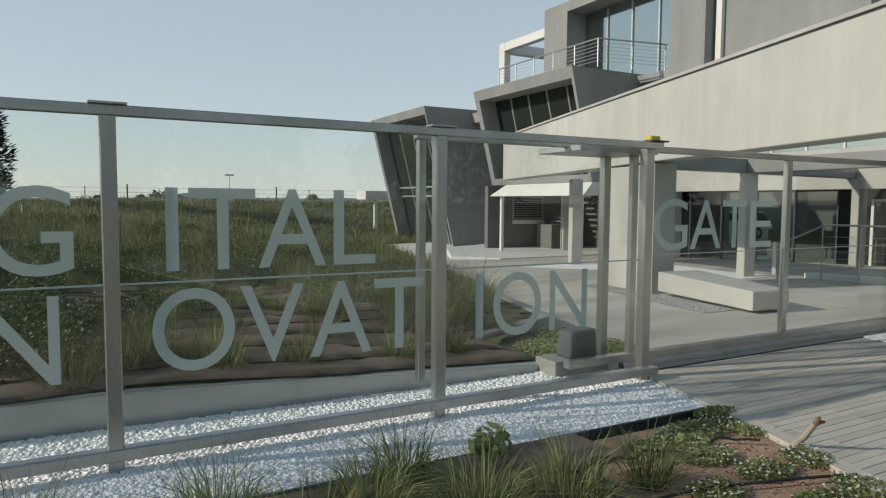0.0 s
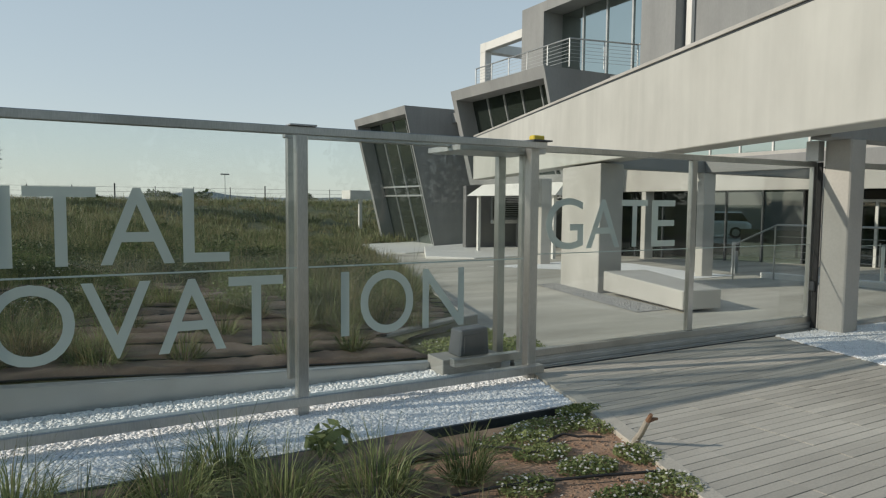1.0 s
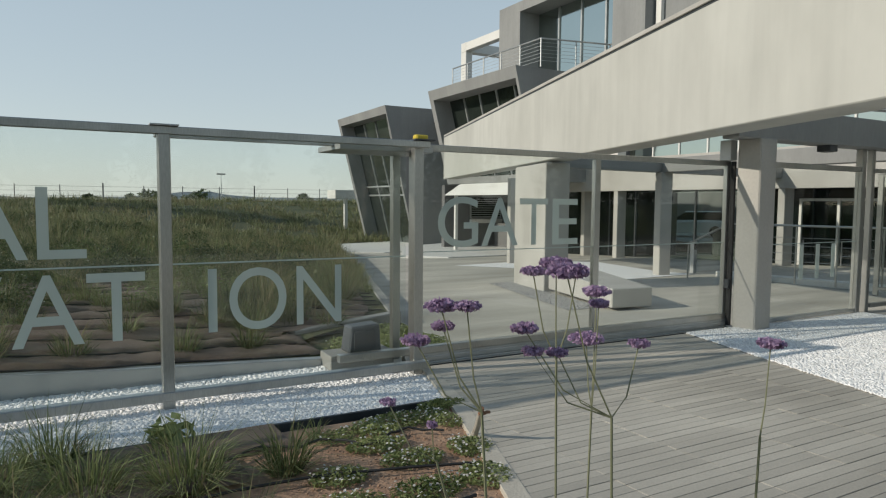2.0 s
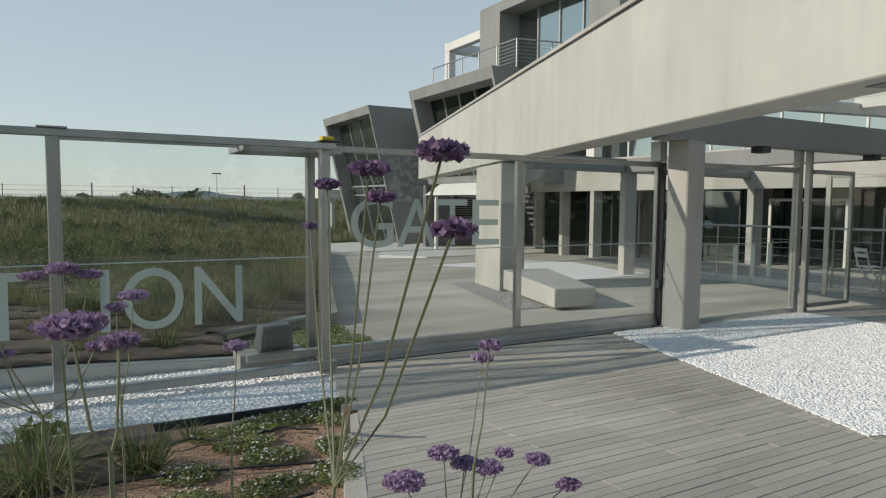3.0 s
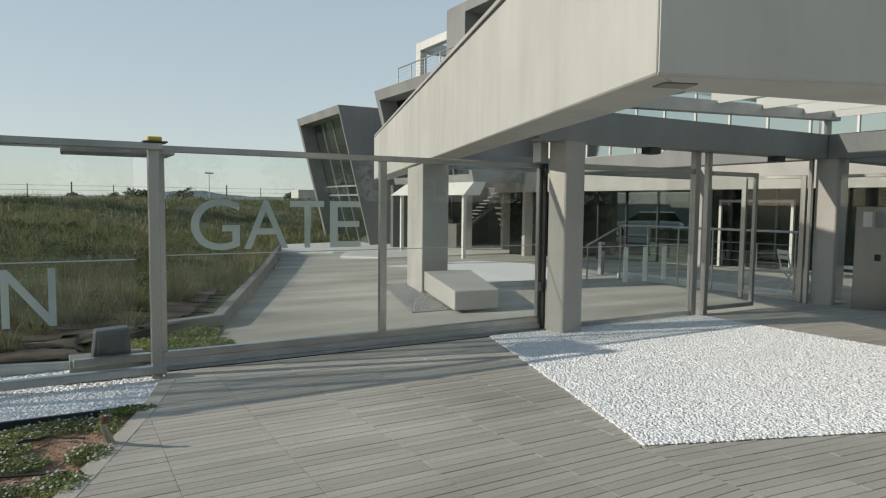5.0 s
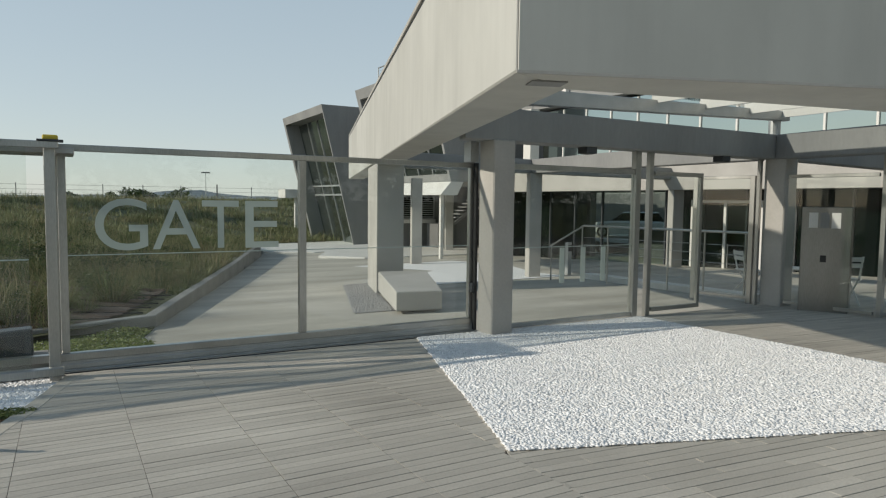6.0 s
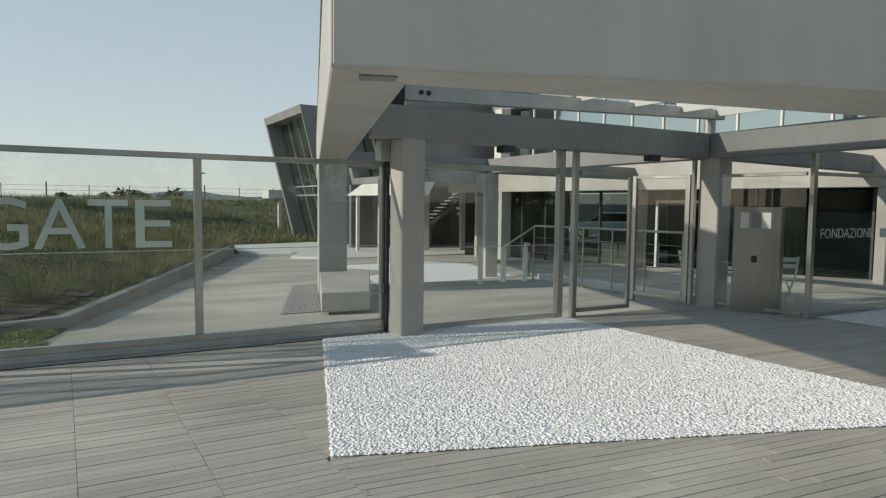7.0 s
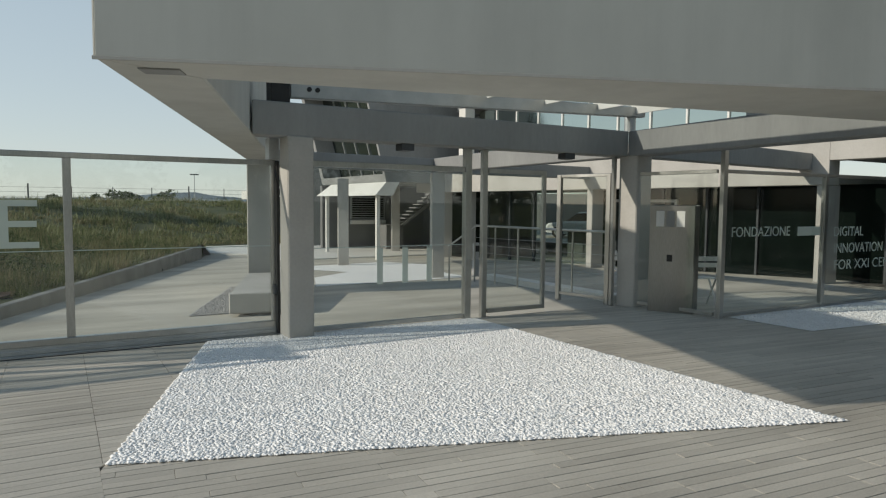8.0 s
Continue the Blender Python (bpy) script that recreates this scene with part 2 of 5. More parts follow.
def arrays(name, verts, faces, material, parent=None, smooth=False):
    """One mesh from arrays of corners and triangles."""
    me = bpy.data.meshes.new(name)
    verts, faces = np.asarray(verts, dtype=np.float32), np.asarray(faces, dtype=np.int32)
    k = faces.shape[1]
    me.vertices.add(len(verts))
    me.vertices.foreach_set("co", verts.ravel())
    me.loops.add(faces.size)
    me.loops.foreach_set("vertex_index", faces.ravel())
    me.polygons.add(len(faces))
    me.polygons.foreach_set("loop_start", np.arange(0, faces.size, k, dtype=np.int32))
    if smooth:
        me.polygons.foreach_set("use_smooth", np.ones(len(faces), dtype=bool))
    me.update(calc_edges=True)
    me.materials.append(material)
    ob = new(name, me)
    ob.parent = parent
    return ob


def thing(name, label, category, group=""):
    return tagged(new(name), label, category, group)


def structure(ob, label=""):
    return tagged(ob, label, kind="structure")


def hexa(bm, low, high, bevel=0.0):
    """A solid between four low and four high corners, given in the same turn."""
    v = [bm.verts.new(p) for p in (*low, *high)]
    n = len(low)
    f = [bm.faces.new(v[:n][::-1]), bm.faces.new(v[n:])]
    for i in range(n):
        j = (i + 1) % n
        f.append(bm.faces.new((v[i], v[j], v[n + j], v[n + i])))
    if bevel:
        edges = list({e for q in f for e in q.edges})
        bmesh.ops.bevel(bm, geom=edges, offset=bevel, segments=1, affect="EDGES", clamp_overlap=True)
    return bm


def prism(pts, z0, z1, bevel=0.0, bm=None):
    """An upright solid over a plan; z0, z1: heights, or one height for each corner."""
    bm = bm or bmesh.new()
    a = z0 if isinstance(z0, (list, tuple)) else [z0] * len(pts)
    b = z1 if isinstance(z1, (list, tuple)) else [z1] * len(pts)
    return hexa(bm, [(p[0], p[1], h) for p, h in zip(pts, a)], [(p[0], p[1], h) for p, h in zip(pts, b)], bevel)


def box(x0, x1, y0, y1, z0, z1, bevel=0.004, bm=None):
    return prism([(x0, y0), (x1, y0), (x1, y1), (x0, y1)], z0, z1, bevel, bm)


def pane(bm, parent):
    return part("pane", bm, CLEAR, parent)


def strip(a, b, width, side=0.5):
    """The plan of a bar from a to b; side: the share of its width that lies to the left."""
    a, b = Vector(a[:2]), Vector(b[:2])
    d = (b - a).normalized()
    n = Vector((-d.y, d.x))
    l, r = n * width * side, -n * width * (1 - side)
    return [tuple(a + r), tuple(b + r), tuple(b + l), tuple(a + l)]


def bar(a, b, width, z0, z1, bevel=0.004, side=0.5, bm=None):
    return prism(strip(a, b, width, side), z0, z1, bevel, bm)


def tube(path, r, sides=10, bm=None, r_end=None):
    """A round bar along points, tapering to r_end."""
    bm = bm or bmesh.new()
    rings = []
    pts = [Vector(p) for p in path]
    for i, p in enumerate(pts):
        d = (pts[min(i + 1, len(pts) - 1)] - pts[max(i - 1, 0)]).normalized()
        x = d.orthogonal().normalized()
        y = d.cross(x)
        rad = r if r_end is None else r + (r_end - r) * i / (len(pts) - 1)
        rings.append([bm.verts.new(p + (x * math.cos(k * 2 * math.pi / sides) + y * math.sin(k * 2 * math.pi / sides)) * rad) for k in range(sides)])
    for s, t in zip(rings, rings[1:]):
        for k in range(sides):
            bm.faces.new((s[k], s[(k + 1) % sides], t[(k + 1) % sides], t[k]))
    bm.faces.new(rings[0][::-1])
    bm.faces.new(rings[-1])
    return bm


def words(text, size, thick=0.002):
    """Letters of the built-in font as a mesh in the plane x, z, facing -y, starting at the origin; size: height of a capital."""
    cu = bpy.data.curves.new("lettering", "FONT")
    cu.body, cu.size, cu.extrude, cu.resolution_u = text, size / 0.72, thick / 2, 6
    ob = bpy.data.objects.new("lettering", cu)
    scene.collection.objects.link(ob)
    bpy.context.view_layer.update()
    me = bpy.data.meshes.new_from_object(ob.evaluated_get(bpy.context.evaluated_depsgraph_get()))
    bpy.data.objects.remove(ob)
    bm = bmesh.new()
    bm.from_mesh(me)
    bpy.data.meshes.remove(me)
    bmesh.ops.transform(bm, matrix=Matrix.Rotation(radians(90), 4, "X"), verts=bm.verts)
    return bm


def lettering(text, a, z, width, height, parent, material):
    """A line of letters on a pane, each a part: it starts at a = (x, y), runs along x, is fitted to width and height."""
    bm = words(text, height)
    bmesh.ops.remove_doubles(bm, verts=bm.verts, dist=1e-5)
    xs, zs = [v.co.x for v in bm.verts], [v.co.z for v in bm.verts]
    for v in bm.verts:
        v.co.x = a[0] + (v.co.x - min(xs)) / (max(xs) - min(xs)) * width
        v.co.z = z + (v.co.z - min(zs)) / (max(zs) - min(zs)) * height
        v.co.y += a[1]
    left = set(bm.verts)
    while left:
        todo, seen = [left.pop()], set()
        while todo:
            v = todo.pop()
            seen.add(v)
            for e in v.link_edges:
                o = e.other_vert(v)
                if o in left:
                    left.remove(o)
                    todo.append(o)
        one, made = bmesh.new(), {}
        for v in seen:
            made[v] = one.verts.new(v.co)
        for f in {f for v in seen for f in v.link_faces}:
            one.faces.new([made[v] for v in f.verts])
        part("letter", one, material, parent, "frosted translucent capital letter")
    bm.free()

# ---- large structure ----
U, V = Vector((0.322, 0.947)), Vector((0.936, -0.352))
CORNER = Vector((6.74, 0.84))


def right_edge(y):
    """Where the planted field ends against the drive."""
    pts = [(-1e3, 3.75), (5.9, 3.75), (7.02, 5.38), (27.6, 12.0), (31.2, 12.9), (37.1, 14.0), (39.5, 40), (52, 75), (1e4, 75)]
    for (y0, x0), (y1, x1) in zip(pts, pts[1:]):
        if y <= y1:
            return x0 + (x1 - x0) * (y - y0) / (y1 - y0)


def ease(v):
    v = min(1, max(0, v))
    return v * v * (3 - 2 * v)


def F(x, y):
    """Height of the planted field: it climbs towards the horizon and meets the low wall and the drive."""
    h = 0.26 + 0.0185 * min(y - 5, 62) + 0.05 * math.sin(x * 0.7 + y * 0.31) * min(1, max(0, y - 5) / 6)
    h -= 0.054 * min(3.5, max(0, x - 0.2)) * ease(1 - (y - 5) / 3.5)
    if y < 5.9:
        return h - 0.02 if x < 3.7 else 0.02
    edge = 0.045 - 0.02045 * (min(max(y, 6), 27.6) - 7.02)
    edge += (-1.0 - edge) * ease((y - 27.6) / 8)
    edge += (h - edge) * ease((y - 38) / 26)
    line = right_edge(y) if y < 27.6 else 12.0 + 0.3 * (y - 27.6)
    wide = 2.5 + 0.55 * max(0, min(y, 40) - 8)
    return h + (edge - h) * ease(1 - (line - x) / wide)


# ground sheet to the horizon
xs = sorted({-4000, -1500, -700, -300, -150, -80, -50, *range(-30, 41, 2), 50, 70, 100, 150, 300, 700, 1500, 4000})
ys = sorted({-4000, -1500, -700, -300, -120, -60, -30, *range(-16, 61, 2), 66, 70, 76, 85, 100, 140, 220, 400, 900, 2000, 4000})
vs, fs = [], []
for y in ys:
    for x in xs:
        far = min(1, max(0, (max(abs(x) - 40, y - 52, -y - 14)) / 22))
        vs.append((x, y, (G(max(-20, min(30, x)), max(-8, min(y, 50))) - 0.09) * (1 - far) + 1.25 * far * (1 if y > 0 else 0.4)))
for j in range(len(ys) - 1):
    for i in range(len(xs) - 1):
        k = j * len(xs) + i
        fs.append((k, k + 1, k + len(xs) + 1, k + len(xs)))
structure(arrays("ground", vs, fs, FARGROUND), "dry grassy ground reaching to the horizon")

# concrete drive behind the gate
bm = bmesh.new()
rows = [4.42 + 0.5 * i for i in range(4)] + [7.02, 9, 11, 13, 15, 17, 20.6, 24, 27.6, 31.2, 40, 50]
prev = None
for y in rows:
    x0 = right_edge(y) - (0.2 if y < 6 else 0.05)
    cur = [bm.verts.new((x0 + (25 - x0) * k / 8, y, G(x0 + (25 - x0) * k / 8, y))) for k in range(9)]
    if prev:
        for k in range(8):
            bm.faces.new((prev[k], prev[k + 1], cur[k + 1], cur[k]))
    prev = cur
structure(part("road", bm, DRIVE), "smooth pale concrete drive sloping down to the buildings")

# planted field
vs, fs, cols = [], [], 60
frows = [5.06 + 0.35 * i for i in range(30)] + [16 + 1.2 * i for i in range(32)] + [56, 60, 64, 68, 74, 80]
for y in frows:
    xr = right_edge(y) - 0.06
    for k in range(cols + 1):
        s = k / cols
        x = xr - (xr + 70) * (1 - s) ** 2.2
        vs.append((x, y, F(x, y)))
for j in range(len(frows) - 1):
    for k in range(cols):
        q = j * (cols + 1) + k
        fs.append((q, q + 1, q + cols + 2, q + cols + 1))
structure(arrays("field", vs, fs, FIELD, smooth=True), "rough meadow field rising towards the horizon")

# low grey plinth in front of the field and retaining wall beside the drive
structure(part("plinth_wall", prism([(-12, 4.95), (0.2, 4.95), (3.9, 4.95), (3.9, 5.06), (0.2, 5.06), (-12, 5.06)], -0.1, [0.262, 0.255, 0.055, 0.055, 0.255, 0.262], 0.006), GALV), "low grey metal edging wall behind white gravel")
wall_pts = [(3.72, 6.15), (5.43, 7.02), (8.72, 17.0), (12.04, 27.6)]
tops = [0.11, 0.075, -0.15, -0.38]
for i in range(3):
    a, b = wall_pts[i], wall_pts[i + 1]
    p = strip(a, b, 0.16, 1.0)
    za, zb = G(*a) - 0.15, G(*b) - 0.15
    structure(part("retaining_wall", prism(p, [za, zb, zb, za], [tops[i], tops[i + 1], tops[i + 1], tops[i]], 0.012), CONC), "low pale concrete retaining wall beside the drive")

for x, y, z in ((7.5, 13.3, -0.42), (9.32, 18.9, -0.56), (10.69, 23.3, -0.68)):
    wl = thing("wall_lamp", "small round recessed lamp in the retaining wall", "lamp", "wall lamps")
    part("ring", tube([(x - 0.03, y, z), (x + 0.012, y - 0.004, z)], 0.055, 12), DARKMETAL, wl)

# canopy: a deep rendered beam that turns the corner, with coping
P1 = CORNER + U * 20.2
Q = CORNER + V * 10
canopy = thing("entrance_canopy", "cream rendered concrete canopy beam on columns over the entrance", "canopy")
far = (P1.x, P1.y)
inn = P1 + Vector((0.947, -0.322)) * 0.53
inc = CORNER + U * 0.54 + V * 0.505
qi = Q + U * 2.0
part("side_beam", prism([tuple(CORNER), tuple(inc), tuple(inn), far], 2.383, [3.77, 3.77, 3.86, 3.86], 0.012), CREAM, canopy)
part("drip_edge", prism(strip(CORNER - U * 0.002, Q - U * 0.002, 0.012, 0.0), 2.372, 2.392, 0.002), PALE, canopy, "pale drip edge")
part("front_beam", prism([tuple(CORNER + V * 0.004), tuple(Q), tuple(qi), tuple(inc)], 2.384, 3.77, 0.012), CREAM, canopy, "rendered front beam in shade")
# Dark strip paints the line of shade below the coping.
part("shadow_gap", prism(strip(CORNER + U * 0.01 + V * 0.01, P1, 0.28, 0.0), [3.77, 3.86, 3.86, 3.77], [3.80, 3.89, 3.89, 3.80]), DARKMETAL, canopy, "dark strip for the shade under the coping")
part("coping", prism(strip(CORNER - U * 0.03 - V * 0.025, P1, 0.32, 0.0), [3.80, 3.89, 3.89, 3.80], [3.855, 3.945, 3.945, 3.855], 0.004), PALE, canopy, "pale thin coping")
part("access_panel", prism([(6.98, 1.0), (7.2, 0.92), (7.26, 1.07), (7.04, 1.15)], 2.374, 2.384), GREY, canopy, "flush soffit access panel")


def column(x, y, w, d, z0, z1, material, label):
    """A rendered column turned with the canopy; x, y: its front left corner."""
    c = Vector((x, y))
    pts = [tuple(c), tuple(c + V * w), tuple(c + V * w + U * d), tuple(c + U * d)]
    return tagged(part("column", prism(pts, z0, z1, 0.015), material), label, "column", "columns of the entrance")


tagged(part("column", box(8.832, 9.143, 4.163, 4.483, -0.15, 2.36, 0.015), PALE), "pale rendered square column at the end of the gate", "column", "columns of the entrance")
tagged(part("column", prism([(9.63, 9.36), (10.19, 9.31), (10.74, 11.22), (10.28, 11.3)], -0.6, 2.34, 0.015), PALE), "wide pale rendered pier under the canopy beam", "column", "columns of the entrance")
column(14.73, 17.9, 0.36, 0.36, -0.9, 2.4, PALE, "pale rendered square column in white gravel")
column(14.53, 11.0, 0.31, 0.32, -0.8, 2.353, PALE, "pale rendered square column in white gravel")
column(20.55, 20.8, 0.36, 0.36, -1.3, 2.4, PALE, "pale rendered square column before the dark wall")
column(20.28, 25.25, 0.38, 0.38, -1.5, 2.4, PALE, "pale rendered square column before the dark wall")
column(22.3, 24.95, 0.38, 0.38, -1.5, 2.4, PALE, "pale rendered square column before the dark wall")
structure(part("pillar", prism([(14.185, 4.37), (14.25, 4.05), (14.575, 4.06), (14.51, 4.39)], -0.2, 2.4, 0.015), PALE), "pale rendered pillar beside the open glass gate")

# beams behind the canopy
structure(part("cross_beam", prism([(8.44, 4.18), (14.2, 4.2), (14.25, 4.52), (8.55, 4.5)], 2.35, 2.735, 0.012), GREY), "grey rendered concrete beam above the glass fence")
structure(part("side_beam", prism([(14.2, 4.2), (13.78, -1.5), (14.1, -1.52), (14.55, 4.55)], 2.35, 2.735, 0.012), GREY), "grey rendered concrete beam above the glass fence")

structure(part("rear_beam", bar((14.5, 4.3), (20.13, 5.0), 0.29, 2.352, 2.7, 0.012), GREY), "grey rendered concrete beam towards the entrance building")
structure(part("rear_beam", bar((10.6, 10.9), (20.13, 11.67), 0.29, 2.352, 2.7, 0.012), GREY), "grey rendered concrete beam towards the entrance building")
structure(part("rear_beam", bar((14.36, 4.6), (14.75, 11.06), 0.29, 2.353, 2.7, 0.012), GREY), "grey rendered concrete beam towards the entrance building")

# entrance building with its white fascia, glazed below and above
structure(part("fascia", box(20.12, 20.5, 4.5, 22.5, 2.045, 3.28, 0.01), PALE), "long white rendered fascia of the entrance building")
structure(part("fascia", box(20.122, 20.5, -5.8, 4.5, 2.54, 3.28, 0.01), PALE), "shallow white rendered fascia of the entrance building")
structure(part("ledge", box(20.5, 21.7, -5.8, 22.5, 2.95, 3.28), GREY), "grey ledge under the upper windows")
structure(part("ceiling", box(20.5, 25, 4.51, 22.5, 2.08, 2.22), GREY), "grey soffit over the glazed entrance")
structure(part("ceiling", box(20.5, 25, -5.8, 4.51, 2.56, 2.7), GREY), "higher grey soffit over the end of the glazing")
structure(part("wall_east", box(21.7, 22.0, -5.8, 22.5, 3.28, 5.2), GREY))
for y in (-2.5, 4.52, 11.42, 18.4):
    structure(part("column", box(20.14, 20.6, y, y + 0.23, -1.2, 2.045, 0.015), PALE), "white rendered column under the fascia")
ent = thing("entrance_glazing", "dark floor-to-ceiling glazing with thin steel mullions", "window")
y = -4.9
while y < 21.6:
    w = 1.465
    h = 2.56 if y + w < 4.52 else 2.08
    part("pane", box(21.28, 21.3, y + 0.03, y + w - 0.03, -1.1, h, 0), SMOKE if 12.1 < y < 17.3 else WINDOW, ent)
    part("mullion", box(21.22, 21.32, y - 0.03, y + 0.03, -1.1, h), DARKMETAL, ent)
    y += w
part("sill", box(21.18, 21.38, -4.9, 21.8, -1.12, -0.94), GALV, ent)
door = thing("entrance_door", "double glass entrance door in pale metal frames", "door")
for a in (9.18, 10.35, 11.52):
    part("stile", box(21.13, 21.21, a, a + 0.085, -0.94, 1.76), WHITE, door)
for a in (9.265, 10.435):
    part("rail", box(21.14, 21.2, a, a + 1.085, 1.68, 1.76), WHITE, door)
    part("rail", box(21.14, 21.2, a, a + 1.085, -0.94, -0.72), WHITE, door)
    part("pane", box(21.165, 21.175, a, a + 1.085, -0.72, 1.68, 0), SMOKE, door)
    part("handle", tube([(21.09, a + 0.96, -0.2), (21.09, a + 0.96, 0.5)], 0.018, 8), STEEL, door)
upg = thing("upper_glazing", "upper storey ribbon window mirroring the sky", "window")
y = 3.6
while y < 17.6:
    part("pane", box(20.66, 20.68, y + 0.03, y + 1.2, 3.28, 5.1, 0), SKYGLASS, upg)
    part("mullion", box(20.62, 20.72, y - 0.03, y + 0.03, 3.28, 5.1), WHITE, upg)
    y += 1.23
structure(part("pier", box(20.0, 20.42, 18.3, 18.75, 3.28, 5.2), WHITE))
structure(part("roof", box(20.35, 29, -5.8, 19.5, 5.2, 5.48), GREY))
structure(part("wall_upper", prism([(20.4, 11.5), (29, 11.5), (29, 16.89), (20.4, 16.89)], 5.48, [7.6, 7.6, 10.6, 10.6]), GREY), "grey rendered upper wall")


def pod(y0, y1, x0, z0, z1, lean, deep, back, name, panes, cross, near=0.35, pane_mat=TINTED, upright=False, skew=0.0, e=0.35):
    """A rendered block whose long side leans out; its glass stands back in a deep frame."""
    top, low = x0, x0 + lean
    ob = thing(name, "grey rendered leaning block with recessed tilted glazing", "building")
    # end walls, roof slab and floor form the frame
    for a, b in ((y0, y0 + near), (y1 - e, y1)):
        bm = hexa(bmesh.new(), [(low, a, z0), (back, a, z0), (back, b, z0), (low, b, z0)], [(top, a, z1), (back, a, z1), (back, b, z1), (top, b, z1)])
        part("wall", bm, GREY, ob)
    k = lean / (z1 - z0)
    bm = hexa(bmesh.new(), [(top + k * 0.45, y0 + near, z1 - 0.45), (back, y0 + near, z1 - 0.45), (back, y1 - e, z1 - 0.45), (top + k * 0.45, y1 - e, z1 - 0.45)],
              [(top, y0 + near, z1 - 0.002), (back, y0 + near, z1 - 0.002), (back, y1 - e, z1 - 0.002), (top, y1 - e, z1 - 0.002)])
    part("roof", bm, GREY, ob)
    bm = hexa(bmesh.new(), [(low, y0 + near, z0 + 0.002), (back, y0 + near, z0 + 0.002), (back, y1 - e, z0 + 0.002), (low, y1 - e, z0 + 0.002)],
              [(low - k * 0.3, y0 + near, z0 + 0.3), (back, y0 + near, z0 + 0.3), (back, y1 - e, z0 + 0.3), (low - k * 0.3, y1 - e, z0 + 0.3)])
    part("floor", bm, GREY, ob)
    zl, zh = z0 + 0.3, z1 - 0.45
    xl, xh = low - k * 0.3 + deep, top + k * 0.45 + deep
    if upright:
        xl = xh = max(xl, xh)
    step = (y1 - y0 - e - near) / panes
    for i in range(panes):
        a, b = y0 + near + step * i, y0 + near + step * (i + 1)
        part("pane", hexa(bmesh.new(), [(xl, a, zl), (xl + 0.05, a, zl), (xl + 0.05, b, zl), (xl, b, zl)], [(xh, a, zh), (xh + 0.05, a, zh), (xh + 0.05, b, zh), (xh, b, zh)]), pane_mat, ob)
        if i:
            part("mullion", hexa(bmesh.new(), [(xl - 0.06, a - 0.04, zl), (xl, a - 0.04, zl), (xl, a + 0.04, zl), (xl - 0.06, a + 0.04, zl)],
                                 [(xh - 0.06, a - 0.04, zh), (xh, a - 0.04, zh), (xh, a + 0.04, zh), (xh - 0.06, a + 0.04, zh)]), GALV, ob)
    for c in cross:
        s = (c - zl) / (zh - zl)
        x = xl + (xh - xl) * s
        part("transom", box(x - 0.09, x - 0.01, y0 + near, y1 - e, c - 0.05, c + 0.05), GALV, ob)
    part("back_wall", box(back - 0.3, back, y0 + near, y1 - e, z0 + 0.31, z1 - 0.46), GREY, ob)
    for c in ob.children:
        for v in c.data.vertices:
            v.co.x += skew * (v.co.y - y0)
    return ob


pod(33.45, 41.37, 16.93, -1.6, 6.94, 2.12, 0.9, 29, "leaning_pavilion", 4, (1.96, 2.52), near=0.12, pane_mat=PAVGLASS, skew=0.0125)
pod(20.25, 27.45, 16.5, 2.42, 6.81, 1.13, 0.9, 28, "office_block", 5, (), near=0.15)
pod(16.9, 26.35, 19.8, 6.4, 10.79, 0.0, 1.1, 29, "upper_office_block", 4, (), e=1.7, near=1.67, pane_mat=SKYGLASS, upright=True)

# ---- fence and gate ----
fence = thing("glass_fence", "glass fence with steel posts and frosted lettering over white gravel", "fence")
for x in (-2.0, 0.075, 2.195):
    part("post", box(x - 0.045, x + 0.04, 4.22, 4.30, -0.02, 2.034, 0.006), STEEL, fence)
    part("post_cap", box(x - 0.1, x + 0.1, 4.19, 4.33, 2.091, 2.103, 0.003), GALV, fence)
part("top_rail", box(-4.0, 4.38, 4.22, 4.30, 2.032, 2.09, 0.005), STEEL, fence)
part("bottom_rail", box(-4.0, 4.38, 4.21, 4.30, 0.055, 0.125, 0.005), STEEL, fence)
for a, b in ((-1.96, 0.03), (0.115, 2.15), (2.235, 4.14)):
    part("pane_joint", box(a, b, 4.221, 4.233, 1.075, 1.085, 0), EDGE, fence)
    for z0, z1 in ((0.125, 1.075), (1.085, 2.032)):
        pane(box(a, b, 4.222, 4.232, z0, z1, 0), fence)
lettering("D I G", (-1.55, 4.216), 1.145, 1.44, 0.49, fence, FROST)
lettering("I", (0.36, 4.216), 1.145, 0.07, 0.49, fence, FROST)
lettering("T", (0.488, 4.216), 1.145, 0.39, 0.49, fence, FROST)
lettering("A", (0.895, 4.216), 1.145, 0.435, 0.49, fence, FROST)
lettering("L", (1.383, 4.216), 1.145, 0.295, 0.49, fence, FROST)
lettering("IN", (-0.72, 4.216), 0.545, 0.53, 0.49, fence, FROST)
lettering("O", (0.275, 4.216), 0.54, 0.47, 0.50, fence, FROST)
lettering("V", (0.78, 4.216), 0.545, 0.40, 0.49, fence, FROST)
lettering("A", (1.22, 4.216), 0.545, 0.43, 0.49, fence, FROST)
lettering("T", (1.67, 4.216), 0.545, 0.375, 0.49, fence, FROST)
lettering("I", (2.48, 4.216), 0.55, 0.065, 0.485, fence, FROST)
lettering("O", (2.635, 4.216), 0.545, 0.445, 0.49, fence, FROST)
lettering("N", (3.163, 4.216), 0.555, 0.38, 0.475, fence, FROST)

